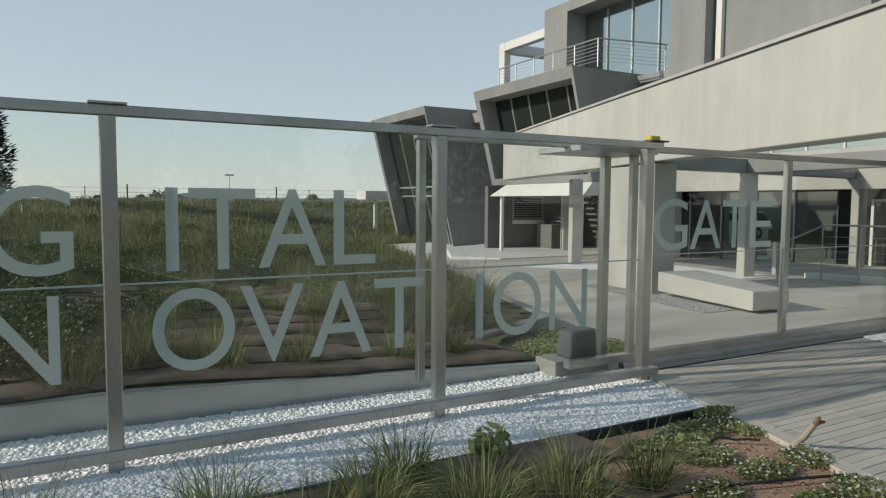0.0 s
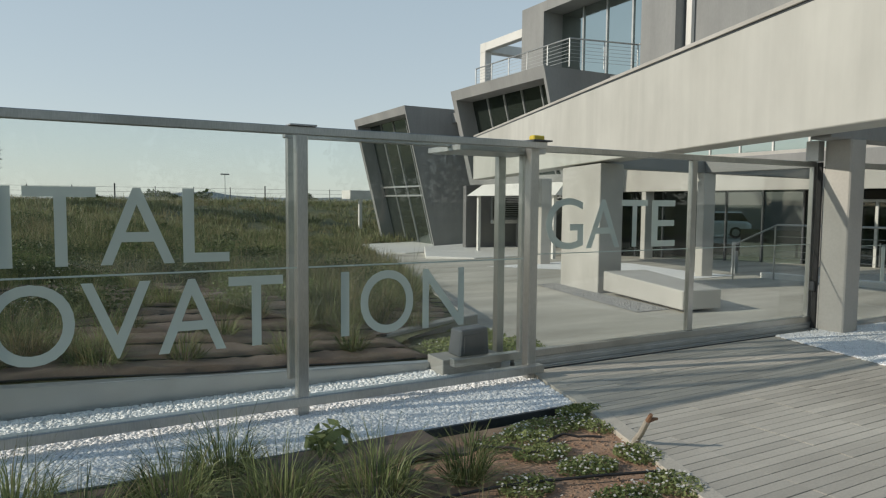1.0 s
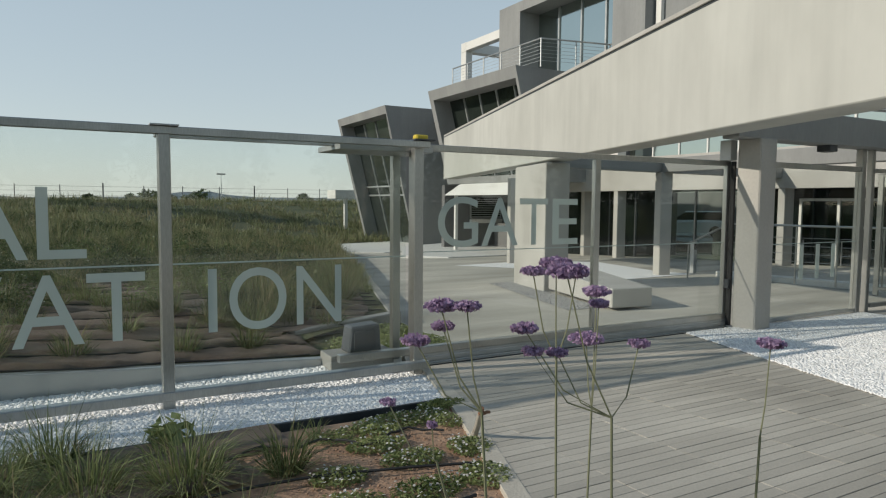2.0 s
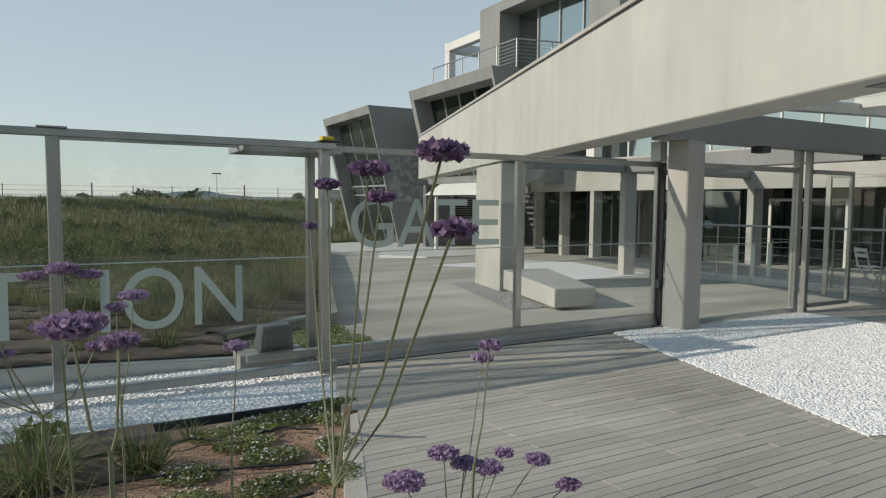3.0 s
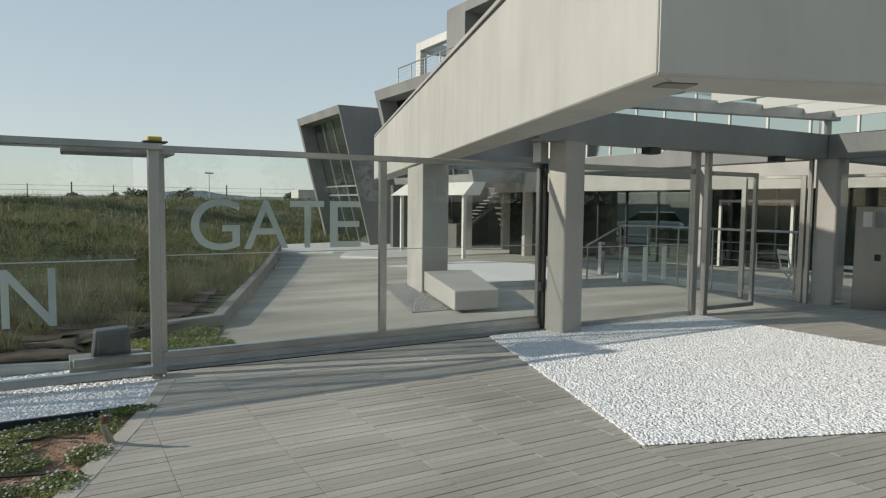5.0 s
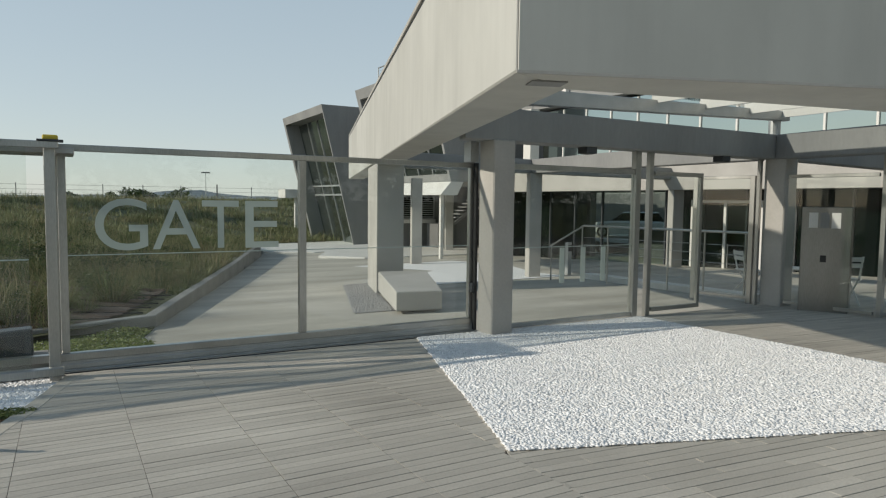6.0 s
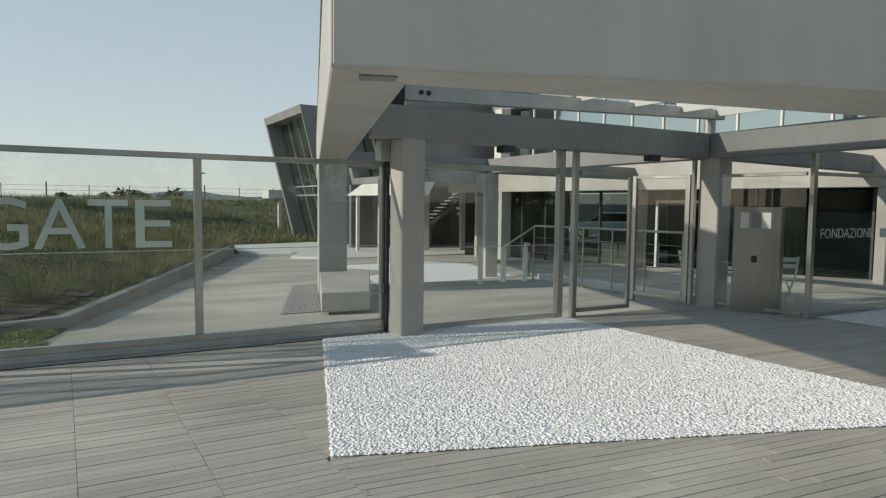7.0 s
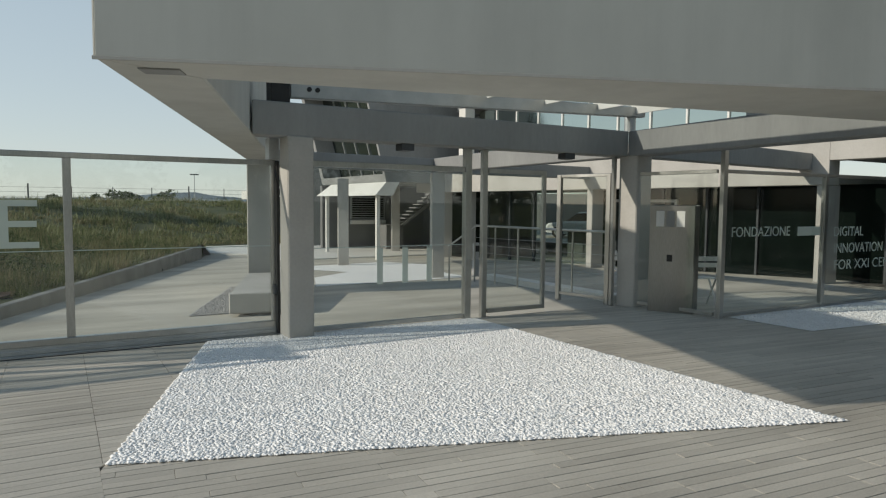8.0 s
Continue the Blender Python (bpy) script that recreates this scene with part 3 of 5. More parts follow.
gate_post = thing("gate_post", "square steel gate post with a yellow warning lamp on top", "post")
part("post", box(4.265, 4.355, 4.30, 4.39, -0.05, 2.06, 0.005), STEEL, gate_post)
part("post", box(4.33, 4.41, 4.90, 4.98, -0.05, 2.03, 0.005), STEEL, gate_post)
part("guide_rail", box(3.6, 4.5, 4.4, 4.98, 2.0, 2.05, 0.005), GALV, gate_post)
part("base_plate", box(4.22, 4.42, 4.2, 4.4, 2.092, 2.105, 0.003), DARKMETAL, gate_post)
part("warning_lamp", box(4.26, 4.38, 4.26, 4.34, 2.105, 2.148, 0.01), YELLOW, gate_post, "yellow warning lamp")

gate = thing("sliding_gate", "sliding glass gate with steel frame, closed across the drive", "gate")
part("top_rail", box(2.16, 8.84, 4.56, 4.62, 2.035, 2.095, 0.005), STEEL, gate)
part("bottom_rail", box(3.65, 8.84, 4.55, 4.63, 0.105, 0.175, 0.005), STEEL, gate)
part("kick_rail", box(4.3, 8.84, 4.545, 4.635, -0.03, 0.022, 0.004), GALV, gate)
part("kick_rail", box(4.3, 8.84, 4.548, 4.632, 0.03, 0.076, 0.004), GALV, gate)
part("lower_channel", box(4.3, 8.84, 4.56, 4.62, 0.022, 0.105, 0), GALV, gate)
for a, b in ((2.18, 2.24), (4.36, 4.43), (6.60, 6.68), (8.75, 8.84)):
    part("stile", box(a, b, 4.56, 4.62, 0.175, 2.035, 0.005), STEEL, gate)
for a, b in ((4.43, 6.60), (6.68, 8.75)):
    part("pane_joint", box(a, b, 4.584, 4.596, 1.075, 1.083, 0), EDGE, gate)
    for z0, z1 in ((0.175, 1.075), (1.083, 2.035)):
        pane(box(a, b, 4.585, 4.595, z0, z1, 0), gate)
lettering("G", (4.655, 4.58), 1.115, 0.455, 0.495, gate, FROST)
lettering("A", (5.15, 4.58), 1.12, 0.44, 0.48, gate, FROST)
lettering("T", (5.61, 4.58), 1.12, 0.36, 0.48, gate, FROST)
lettering("E", (6.035, 4.58), 1.115, 0.345, 0.485, gate, FROST)
part("latch", box(8.76, 8.83, 4.5, 4.56, 0.5, 0.62, 0.004), DARKMETAL, gate)
stop = thing("gate_stop", "black rubber gate stop with a pale steel guide box", "gate stop")
part("strip", box(8.795, 8.83, 4.49, 4.545, 0.03, 2.09, 0.003), RUBBER, stop)
part("guide_box", box(8.71, 8.831, 4.49, 4.65, 2.1, 2.349, 0.005), GALV, stop, "pale steel guide box")
structure(part("gate_track", box(3.5, 8.9, 4.50, 4.66, -0.075, -0.035, 0.004), GALV), "steel gate track set in the paving")

# Solid black strip paints the shaded gap at the gate's foot.
slot = strip((3.6, 4.475), (8.9, 4.475), 0.03)
structure(part("gap_strip", prism(slot, [G(x, y) - 0.05 for x, y in slot], [G(x, y) + 0.006 for x, y in slot]), BLACK), "narrow black strip for the shaded gap before the gate track")
motor = thing("gate_motor", "dark grey gate motor box on a low plinth", "gate motor")
part("plinth", box(3.62, 4.25, 4.7, 5.0, -0.02, 0.14, 0.006), CONC, motor)
part("casing", hexa(bmesh.new(), [(3.80, 4.72, 0.14), (4.13, 4.72, 0.14), (4.13, 4.94, 0.14), (3.80, 4.94, 0.14)], [(3.83, 4.735, 0.385), (4.12, 4.735, 0.40), (4.12, 4.93, 0.40), (3.83, 4.93, 0.385)], 0.014), GREYBOX, motor)
part("cover_plate", hexa(bmesh.new(), [(3.85, 4.712, 0.17), (4.07, 4.712, 0.17), (4.07, 4.73, 0.17), (3.85, 4.73, 0.17)], [(3.86, 4.722, 0.34), (4.06, 4.722, 0.35), (4.06, 4.74, 0.35), (3.86, 4.74, 0.34)], 0.004), DARKMETAL, motor)

panel = thing("glass_screen", "fixed glass panel with frosted marks between column and post", "fence")
part("top_rail", box(9.143, 11.36, 4.39, 4.45, 2.03, 2.1, 0.005), STEEL, panel)
part("bottom_rail", box(9.143, 11.36, 4.39, 4.45, 0.03, 0.085, 0.004), STEEL, panel)
pane(box(9.15, 11.36, 4.415, 4.425, 0.085, 2.03, 0), panel)
part("post", box(11.36, 11.46, 4.37, 4.47, -0.02, 2.35, 0.006), STEEL, panel)
part("pane_joint", box(9.15, 11.36, 4.414, 4.426, 1.04, 1.048, 0), EDGE, panel)
for a, w in ((10.06, 0.08), (10.42, 0.08), (10.78, 0.08)):
    part("mark", box(a, a + w, 4.407, 4.413, 0.56, 1.03, 0), FROST, panel, "plain frosted bar")

leaf_a = thing("glass_door", "glass door leaf in a steel frame, shut beside its post", "gate")
part("post", box(11.66, 11.74, 4.4, 4.48, -0.02, 2.35, 0.006), STEEL, leaf_a)
part("top_rail", box(11.74, 12.75, 4.37, 4.42, 2.025, 2.085, 0.004), STEEL, leaf_a)
part("bottom_rail", box(11.74, 12.75, 4.37, 4.42, 0.07, 0.13, 0.004), STEEL, leaf_a)
part("stile", box(12.69, 12.75, 4.37, 4.42, 0.13, 2.025, 0.004), STEEL, leaf_a)
pane(box(11.74, 12.69, 4.39, 4.4, 0.13, 2.025, 0), leaf_a)


def glass_run(name, a, b, z0, z1, posts, label, group, rail=True):
    """Panes between two plan points with rails and posts."""
    ob = thing(name, label, "fence", group)
    a, b = Vector(a), Vector(b)
    d = (b - a).normalized()
    if rail:
        part("top_rail", bar(a, b, 0.05, z1 - 0.05, z1, 0.004), STEEL, ob)
    part("bottom_rail", bar(a, b, 0.05, z0 + 0.02, z0 + 0.07, 0.004), STEEL, ob)
    pane(bar(a, b, 0.01, z0 + 0.07, z1 - 0.05, 0), ob)
    for p, top in posts:
        c = a + d * p
        part("post", bar(c - d * 0.04, c + d * 0.04, 0.07, z0 - 0.08, top, 0.005), STEEL, ob)
    return ob


leaf_b = glass_run("glass_door", (14.15, 4.5), (13.9, 5.48), 0.06, 2.1, [(0.03, 2.1), (0.98, 2.1)], "glass door leaf in a steel frame, swung open inwards", "gate leaves")
part("post", box(14.07, 14.13, 4.36, 4.42, -0.02, 2.35, 0.005), STEEL, leaf_b)
glass_run("glass_fence", (14.3, 4.02), (14.42, 2.74), 0.05, 2.1, [], "glass fence pane with steel rails behind the kiosk", "side fence")
side = glass_run("glass_fence", (14.42, 2.67), (16.78, 2.6), 0.05, 2.1, [(0.04, 2.36), (2.33, 2.1)], "glass fence pane with frosted lettering over white gravel", "side fence")
lettering("FONDAZIONE", (14.6, 2.62), 1.17, 1.33, 0.14, side, FROST)
part("mark", box(16.1, 16.68, 2.605, 2.611, 1.165, 1.3, 0), FROST, side, "plain frosted bar")
side = glass_run("glass_fence", (16.78, 2.6), (19.9, 2.5), 0.03, 2.1, [(1.95, 2.1)], "glass fence pane with frosted lettering over white gravel", "side fence")
lettering("DIGITAL", (16.96, 2.555), 1.145, 0.82, 0.15, side, FROST)
lettering("INNOVATION", (16.98, 2.555), 0.88, 1.4, 0.155, side, FROST)
lettering("FOR XXI CENTURY", (17.0, 2.555), 0.62, 2.3, 0.155, side, FROST)

# kiosk
A, B = Vector((14.166, 3.70)), Vector((14.418, 3.087))
d = (B - A).normalized()
n = Vector((-d.y, d.x)) * 0.22
kiosk = thing("entry_phone_kiosk", "brushed steel entry phone kiosk with small windows", "kiosk")
part("body", prism([tuple(A), tuple(B), tuple(B + n), tuple(A + n)], 0.0, 1.605, 0.008), SHADED_STEEL, kiosk)
for s, w, z0, z1, m in ((0.10, 0.12, 1.29, 1.52, WHITE), (0.25, 0.12, 1.29, 1.52, GREY), (0.40, 0.12, 1.29, 1.52, WHITE), (0.27, 0.08, 0.78, 0.88, BLACK)):
    p = A + d * s
    part("window" if z0 > 1 else "slot", prism([tuple(p - n.normalized() * 0.006), tuple(p + d * w - n.normalized() * 0.006), tuple(p + d * w + n * 0.1), tuple(p + n * 0.1)], z0, z1, 0.002), m, kiosk)

# bench slab
c = Vector((8.644, 6.42))
bench = [tuple(c), tuple(c + Vector((0.735, -0.095))), tuple(c + Vector((1.9, 2.6))), tuple(c + Vector((0.93, 2.72)))]
tagged(part("bench", prism(bench, [-0.02, -0.02, -0.1, -0.1], 0.275, 0.015), PALE), "pale concrete slab bench on dark gravel", "bench")

# ---- paving, gravel, planting bed ----
KERB = [(4.52, 4.42), (4.20, 3.3), (3.88, 2.4), (3.55, 1.5), (2.95, -0.2), (2.4, -1.8), (0.4, -7.5)]
TRI = [(6.755, 0.856), (11.24, -0.83), (11.52, 4.36), (7.985, 4.47)]


def sheet(pts, lift, name, material, label):
    """A flat piece of ground on the slope."""
    bm = bmesh.new()
    bm.faces.new([bm.verts.new((x, y, G(x, y) + lift)) for x, y in pts])
    return structure(part(name, bm, material), label)


pavement = sheet([(4.5, 4.6), *KERB, (0.4, -9), (40, -9), (40, 4.6)], -0.007, "pavement", JOINT, "entrance paving of narrow grey pavers with dark joints")
sheet([(-14, 5.0), (-14, 3.62), (4.1, 3.42), (4.5, 4.42), (4.5, 5.0)], -0.036, "gravel_bed", GRAVELBED, "bed of white marble gravel")
# Unseen part of the bed, kept dark so the panes mirror less light.
sheet([(-14, 0.2), (-14, -9), (0.4, -9), (0.4, -7.5), (2.4, -1.8), (2.95, -0.2), (3.09, 0.2)], -0.026, "planting_bed", FIELD, "planting bed out of view, toned dark for the glass reflections")
sheet([(-14, 3.6), (-14, 0.2), (3.09, 0.2), (3.55, 1.5), (3.88, 2.4), (4.2, 3.3)], -0.03, "planting_bed", EARTH, "planting bed of bare red earth")
sheet(TRI, 0.006, "gravel_bed", GRAVELBED, "bed of white marble gravel")
sheet([(14.5, 1.38), (19.5, 0.85), (19.5, 2.62), (14.6, 2.64)], 0.008, "gravel_bed", GRAVELBED, "bed of white marble gravel under the glass fence")
sheet([(11.35, 10.43), (15.5, 10.7), (15.7, 12.3), (17.4, 16.3), (16.93, 18.94), (12.6, 18.0), (13.7, 14.5), (12.2, 13.0)], 0.01, "gravel_court", GRAVELBED, "court of white marble gravel among the columns")
sheet([(8.15, 6.85), (8.85, 6.84), (10.4, 11.6), (9.8, 11.6)], 0.01, "gravel_strip", GREYCHIPS, "strip of dark grey gravel under the bench")
structure(part("kerb_apron", prism([(13.64, 24.37), (15.06, 22.76), (28.6, 23.1), (28.6, 32.0), (19.6, 31.1), (16.3, 29.66)], -1.5, -0.7, 0.02), WHITE), "low white plinth round the buildings")
structure(part("kerb_apron", prism([(13.07, 31.26), (15.25, 29.66), (19.6, 31.2), (28.6, 32.1), (28.6, 38.2), (14.1, 38.2), (13.73, 36.6)], -1.9, -0.99, 0.02), WHITE), "low white plinth round the buildings")

# pale kerb between paving and planting bed
for (ax, ay), (bx, by) in zip(KERB, KERB[1:]):
    p = strip((ax, ay), (bx, by), 0.12, 0.0)
    structure(part("kerb", prism(p, [G(x, y) - 0.15 for x, y in p], [G(x, y) + 0.003 for x, y in p], 0.003), mat_kerb), "pale concrete kerb between paving and planting")
structure(part("edging", prism([(-12, 3.52), (4.1, 3.405), (4.1, 3.43), (-12, 3.545)], -0.1, [0.055, 0.03, 0.03, 0.055], 0.003), DARKMETAL), "thin dark metal edging strip")


def clip(poly, keep):
    """The part of a convex plan where keep(p) is positive."""
    out = []
    for p, q in zip(poly, poly[1:] + poly[:1]):
        kp, kq = keep(p), keep(q)
        if kp >= 0:
            out.append(p)
        if kp * kq < 0:
            t = kp / (kp - kq)
            out.append((p[0] + (q[0] - p[0]) * t, p[1] + (q[1] - p[1]) * t))
    return out


SPLIT = 6.72
plank_rest, plank_full = [], []
gap = 0.0024
WIDE = 0.08


def kerb_x(y):
    """Where the paving ends against the kerb."""
    for (x1, y1), (x0, y0) in zip(KERB, KERB[1:]):
        if y >= y0:
            return x0 + (x1 - x0) * (y - y0) / (y1 - y0)
    return 0.4


def edge_side(p):
    """Positive on the gate's side of the gravel's edge."""
    return (TRI[3][0] - TRI[0][0]) * (p[1] - TRI[0][1]) - (TRI[3][1] - TRI[0][1]) * (p[0] - TRI[0][0]) - 0.02


for i in range(-6, 7):
    for j in range(-88, 56):
        x0, y0 = 4.12 + 0.655 * i, WIDE * j - 0.02
        r = [(x0 + 0.0012, y0 + gap), (x0 + 0.6538, y0 + gap), (x0 + 0.6538, y0 + WIDE - gap), (x0 + 0.0012, y0 + WIDE - gap)]
        whole = 4.8 < x0 and kerb_x(y0 + 0.1) < x0 < SPLIT - 0.655 and 0.2 < y0 < 4.3
        r2 = clip(clip(r, lambda p: SPLIT - p[0] if p[1] < 0.9 else edge_side(p)), lambda p: 4.44 - p[1])
        r2 = clip(r2, lambda p: p[0] - kerb_x(p[1]) + 0.01)
        if len(r2) > 2:
            (plank_full if whole and r2 == r else plank_rest).append(r2)
turn = Matrix.Rotation(radians(-6.4), 2)
for j in range(-84, 98):
    shift = random.choice((0.0, 0.33, 0.5, 0.66))
    for i in range(-6, 19):
        a, b = (i + shift) * 0.92, WIDE * j
        r = [tuple(turn @ Vector(p) + Vector((6.74, 0.25))) for p in ((a + 0.001, b + gap), (a + 0.919, b + gap), (a + 0.919, b + WIDE - gap), (a + 0.001, b + WIDE - gap))]
        cx, cy = r[0]
        if cx > SPLIT - 1.2 and cy > -7 and cx < 20:
            r = clip(clip(clip(r, lambda p: p[0] - SPLIT), lambda p: 4.44 - p[1]), lambda p: -edge_side(p) + 0.02)
            if len(r) > 2 and not (7.9 < cx < 10.2 and 1.6 < cy < 3.6):
                plank_rest.append(r)


def plank_mesh(bm, poly, lift):
    lo = [(x, y, G(x, y) - 0.028) for x, y in poly]
    c = (sum(p[0] for p in poly) / len(poly), sum(p[1] for p in poly) / len(poly))
    mid = [(x, y, G(x, y) + lift - 0.0015) for x, y in poly]
    hi = [(x + (c[0] - x) * 0.004, y + (c[1] - y) * 0.03, G(x, y) + lift) for x, y in poly]
    n = len(poly)
    v = [[bm.verts.new(p) for p in ring] for ring in (lo, mid, hi)]
    for s, t in ((0, 1), (1, 2)):
        for k in range(n):
            bm.faces.new((v[s][k], v[s][(k + 1) % n], v[t][(k + 1) % n], v[t][k]))
    bm.faces.new(v[2])


bm = bmesh.new()
for r in plank_rest:
    plank_mesh(bm, r, random.uniform(-0.0015, 0.0015))
tagged(part("paver", bm, PLANK, pavement), kind="stuff")
first = None
for r in plank_full[:300]:
    if first is None:
        bm = bmesh.new()
        x0, y0 = r[0]
        plank_mesh(bm, r, 0)
        bmesh.ops.translate(bm, vec=(-x0, -y0, -G(x0, y0)), verts=bm.verts)
        first = part("paver", bm, PLANK, pavement)
        ob = first
    else:
        ob = new("paver", first.data)
        ob.parent = pavement
    ob.location = (r[0][0], r[0][1], G(*r[0]) + random.uniform(-0.0015, 0.0015))
bm = bmesh.new()
for r in plank_full[300:]:
    plank_mesh(bm, r, 0)
if plank_full[300:]:
    tagged(part("paver", bm, PLANK, pavement), kind="stuff")

# crushed marble, stone by stone
CHIP = np.array([(x, y, z) for z in (-0.62, 0.62) for x, y in ((-0.62, -0.62), (0.62, -0.62), (0.62, 0.62), (-0.62, 0.62))])
CHIP_SIDES = np.array([(3, 2, 1, 0), (4, 5, 6, 7), (0, 1, 5, 4), (1, 2, 6, 5), (2, 3, 7, 6), (3, 0, 4, 7)])


def stones(poly, step, size, lift, name, material, label, flat=0.42, heap=None):
    """Broken stones of uneven size, laid closely over a convex plan; heap(x, y): extra height."""
    px, py = [p[0] for p in poly], [p[1] for p in poly]
    gx, gy = np.meshgrid(np.arange(min(px), max(px), step), np.arange(min(py), max(py), step))
    pts = np.stack([gx.ravel(), gy.ravel()], 1)
    pts = pts + np.random.uniform(-0.5, 0.5, pts.shape) * step
    ok = np.ones(len(pts), bool)
    for (ax, ay), (bx, by) in zip(poly, poly[1:] + poly[:1]):
        ok &= (bx - ax) * (pts[:, 1] - ay) - (by - ay) * (pts[:, 0] - ax) > 0
    pts = pts[ok]
    n = len(pts)
    q = np.random.normal(size=(n, 4))
    q /= np.linalg.norm(q, axis=1)[:, None]
    w, x, y, z = q.T
    R = np.stack([1 - 2 * (y * y + z * z), 2 * (x * y - z * w), 2 * (x * z + y * w), 2 * (x * y + z * w), 1 - 2 * (x * x + z * z), 2 * (y * z - x * w),
                  2 * (x * z - y * w), 2 * (y * z + x * w), 1 - 2 * (x * x + y * y)], 1).reshape(n, 3, 3)
    shape = size * np.random.uniform(0.65, 1.25, (n, 1)) * np.random.uniform(0.7, 1.15, (n, 3))
    v = CHIP[None] * np.random.uniform(0.6, 1.3, (n, len(CHIP), 1)) * shape[:, None, :]
    v = np.einsum("nij,nkj->nki", R, v)
    v[:, :, 2] *= flat
    base = 0.105 - 0.022 * np.minimum(pts[:, 1], 5) - 0.042 * np.maximum(pts[:, 1] - 5, 0) + lift + np.random.uniform(0, 0.35 * size, n)
    if heap:
        base = base + heap(pts[:, 0], pts[:, 1])
    v += np.stack([pts[:, 0], pts[:, 1], base], 1)[:, None, :]
    f = CHIP_SIDES[None] + (np.arange(n) * len(CHIP))[:, None, None]
    return tagged(arrays(name, v.reshape(-1, 3), f.reshape(-1, 4), material), label, "gravel", kind="stuff")


def fence_heap(x, y):
    """The gravel behind the fence rises towards the kerb, more so at the field's end."""
    return np.clip((y - 4.3) / 0.6, 0, 1) * (0.03 + 0.012 * np.clip(2.4 - x, 0, 4))


stones(TRI, 0.0155, 0.017, 0.006, "gravel", MARBLE, "crushed white marble gravel before the glass panel")
stones([(-3.2, 3.45), (4.1, 3.45), (4.48, 4.4), (4.3, 4.68), (3.6, 4.94), (-3.2, 4.94)], 0.0175, 0.0215, -0.032, "gravel", MARBLE, "crushed white marble gravel along the glass fence", 0.6, fence_heap)
stones([(8.18, 6.88), (8.86, 6.87), (10.38, 11.57), (9.82, 11.57)], 0.04, 0.021, 0.008, "gravel", GREYCHIPS, "loose dark grey gravel under the bench")

stones([(14.54, 1.4), (19.4, 0.9), (19.4, 2.5), (14.62, 2.58)], 0.032, 0.018, 0.008, "gravel", MARBLE, "crushed white marble gravel under the lettered glass")

# ---- plants ----


def blades(base, h, w, lean, name, material, parent=None):
    """Curved grass blades of three triangles each."""
    n = len(base)
    a = np.random.uniform(0, 2 * np.pi, n)
    side = np.stack([np.cos(a), np.sin(a), np.zeros(n)], 1) * w[:, None] / 2
    out = np.zeros((n, 5, 3))
    for k, (s, wide) in enumerate(((0, 1.0), (0.55, 0.75))):
        p = base + np.stack([lean[:, 0] * s * s * h, lean[:, 1] * s * s * h, h * s * (1 - 0.25 * s * np.hypot(lean[:, 0], lean[:, 1]))], 1)
        out[:, 2 * k], out[:, 2 * k + 1] = p - side * wide, p + side * wide
    out[:, 4] = base + np.stack([lean[:, 0] * h, lean[:, 1] * h, h * (1 - 0.35 * np.hypot(lean[:, 0], lean[:, 1]))], 1)
    tri = np.array([[0, 1, 3], [0, 3, 2], [2, 3, 4]])
    f = tri[None] + (np.arange(n) * 5)[:, None, None]
    return arrays(name, out.reshape(-1, 3), f.reshape(-1, 3), material, parent)


def tuft(x, y, z, r, h, n, name, label, dry=0.15, wide=1.0):
    """A clump of grass that arches outwards."""
    ob = thing(name, label, "grass", "grass tufts")
    ob.location = (x, y, z)
    for share, m, pname in ((1 - dry, SEDGE, "blade_clump"), (dry, DRY, "dry_clump")):
        k = max(4, int(n * share))
        a, d = np.random.uniform(0, 2 * np.pi, k), np.sqrt(np.random.uniform(0, 1, k))
        base = np.stack([np.cos(a) * d * r * 0.35, np.sin(a) * d * r * 0.35, np.zeros(k) - 0.02], 1)
        spread = np.random.uniform(0.2, 2.1, k)
        b = a + np.random.normal(0, 0.45, k)
        long = h * np.random.uniform(0.55, 1.1, k)
        blades(base, long / (0.75 + 0.35 * spread), np.random.uniform(0.0035, 0.0075, k) * wide, np.stack([np.cos(b) * spread, np.sin(b) * spread], 1), pname, m, ob)
    return ob

# brown weed-control fabric in overlapping strips, with black drip hoses along the seams
fabric = thing("weed_fabric", "brown weed control fabric laid in overlapping strips under the tufts", "ground fabric")
for k in range(11):
    y0 = 5.1 + 0.46 * k
    vs, fs, n = [], [], 150
    for i in range(n + 1):
        for j, (dy, dz) in enumerate(((0, 0.012), (0.03, 0.05), (0.2, 0.035), (0.5, 0.015))):
            xr = right_edge(y0 + dy) - 0.4 if y0 > 5.95 else 3.75
            x = -9 + (xr + 9) * i / n
            w = 0.10 * noise.noise((x * 0.9, k * 3.7, 0)) + 0.05 * noise.noise((x * 3.5, k * 5.1, 2))
            yy = y0 + dy + w
            vs.append((x, yy, F(x, yy) + dz + (0.035 * noise.noise((x * 2.3, yy * 2.3, 5)) + 0.02 * noise.noise((x * 7, yy * 5, 9))) * (j > 0)))
    for i in range(n):
        for j in range(3):
            q = i * 4 + j
            fs.append((q, q + 4, q + 5, q + 1))
    arrays("strip", vs, fs, FABRIC, fabric, smooth=True)
    pts = []
    for i in range(61):
        x = -9 + (right_edge(y0) - 0.2 + 9) * i / 60
        yy = y0 - 0.02 + 0.10 * noise.noise((x * 0.9, k * 3.7, 0))
        pts.append((x, yy, F(x, yy) + 0.022))
    tagged(part("drip_hose", tube(pts, 0.009, 6), RUBBER), "black rubber drip hose lying on brown fabric", "hose", "drip hoses")
front_fabric = thing("weed_fabric", "brown weed control fabric crumpled beside the white gravel", "ground fabric")
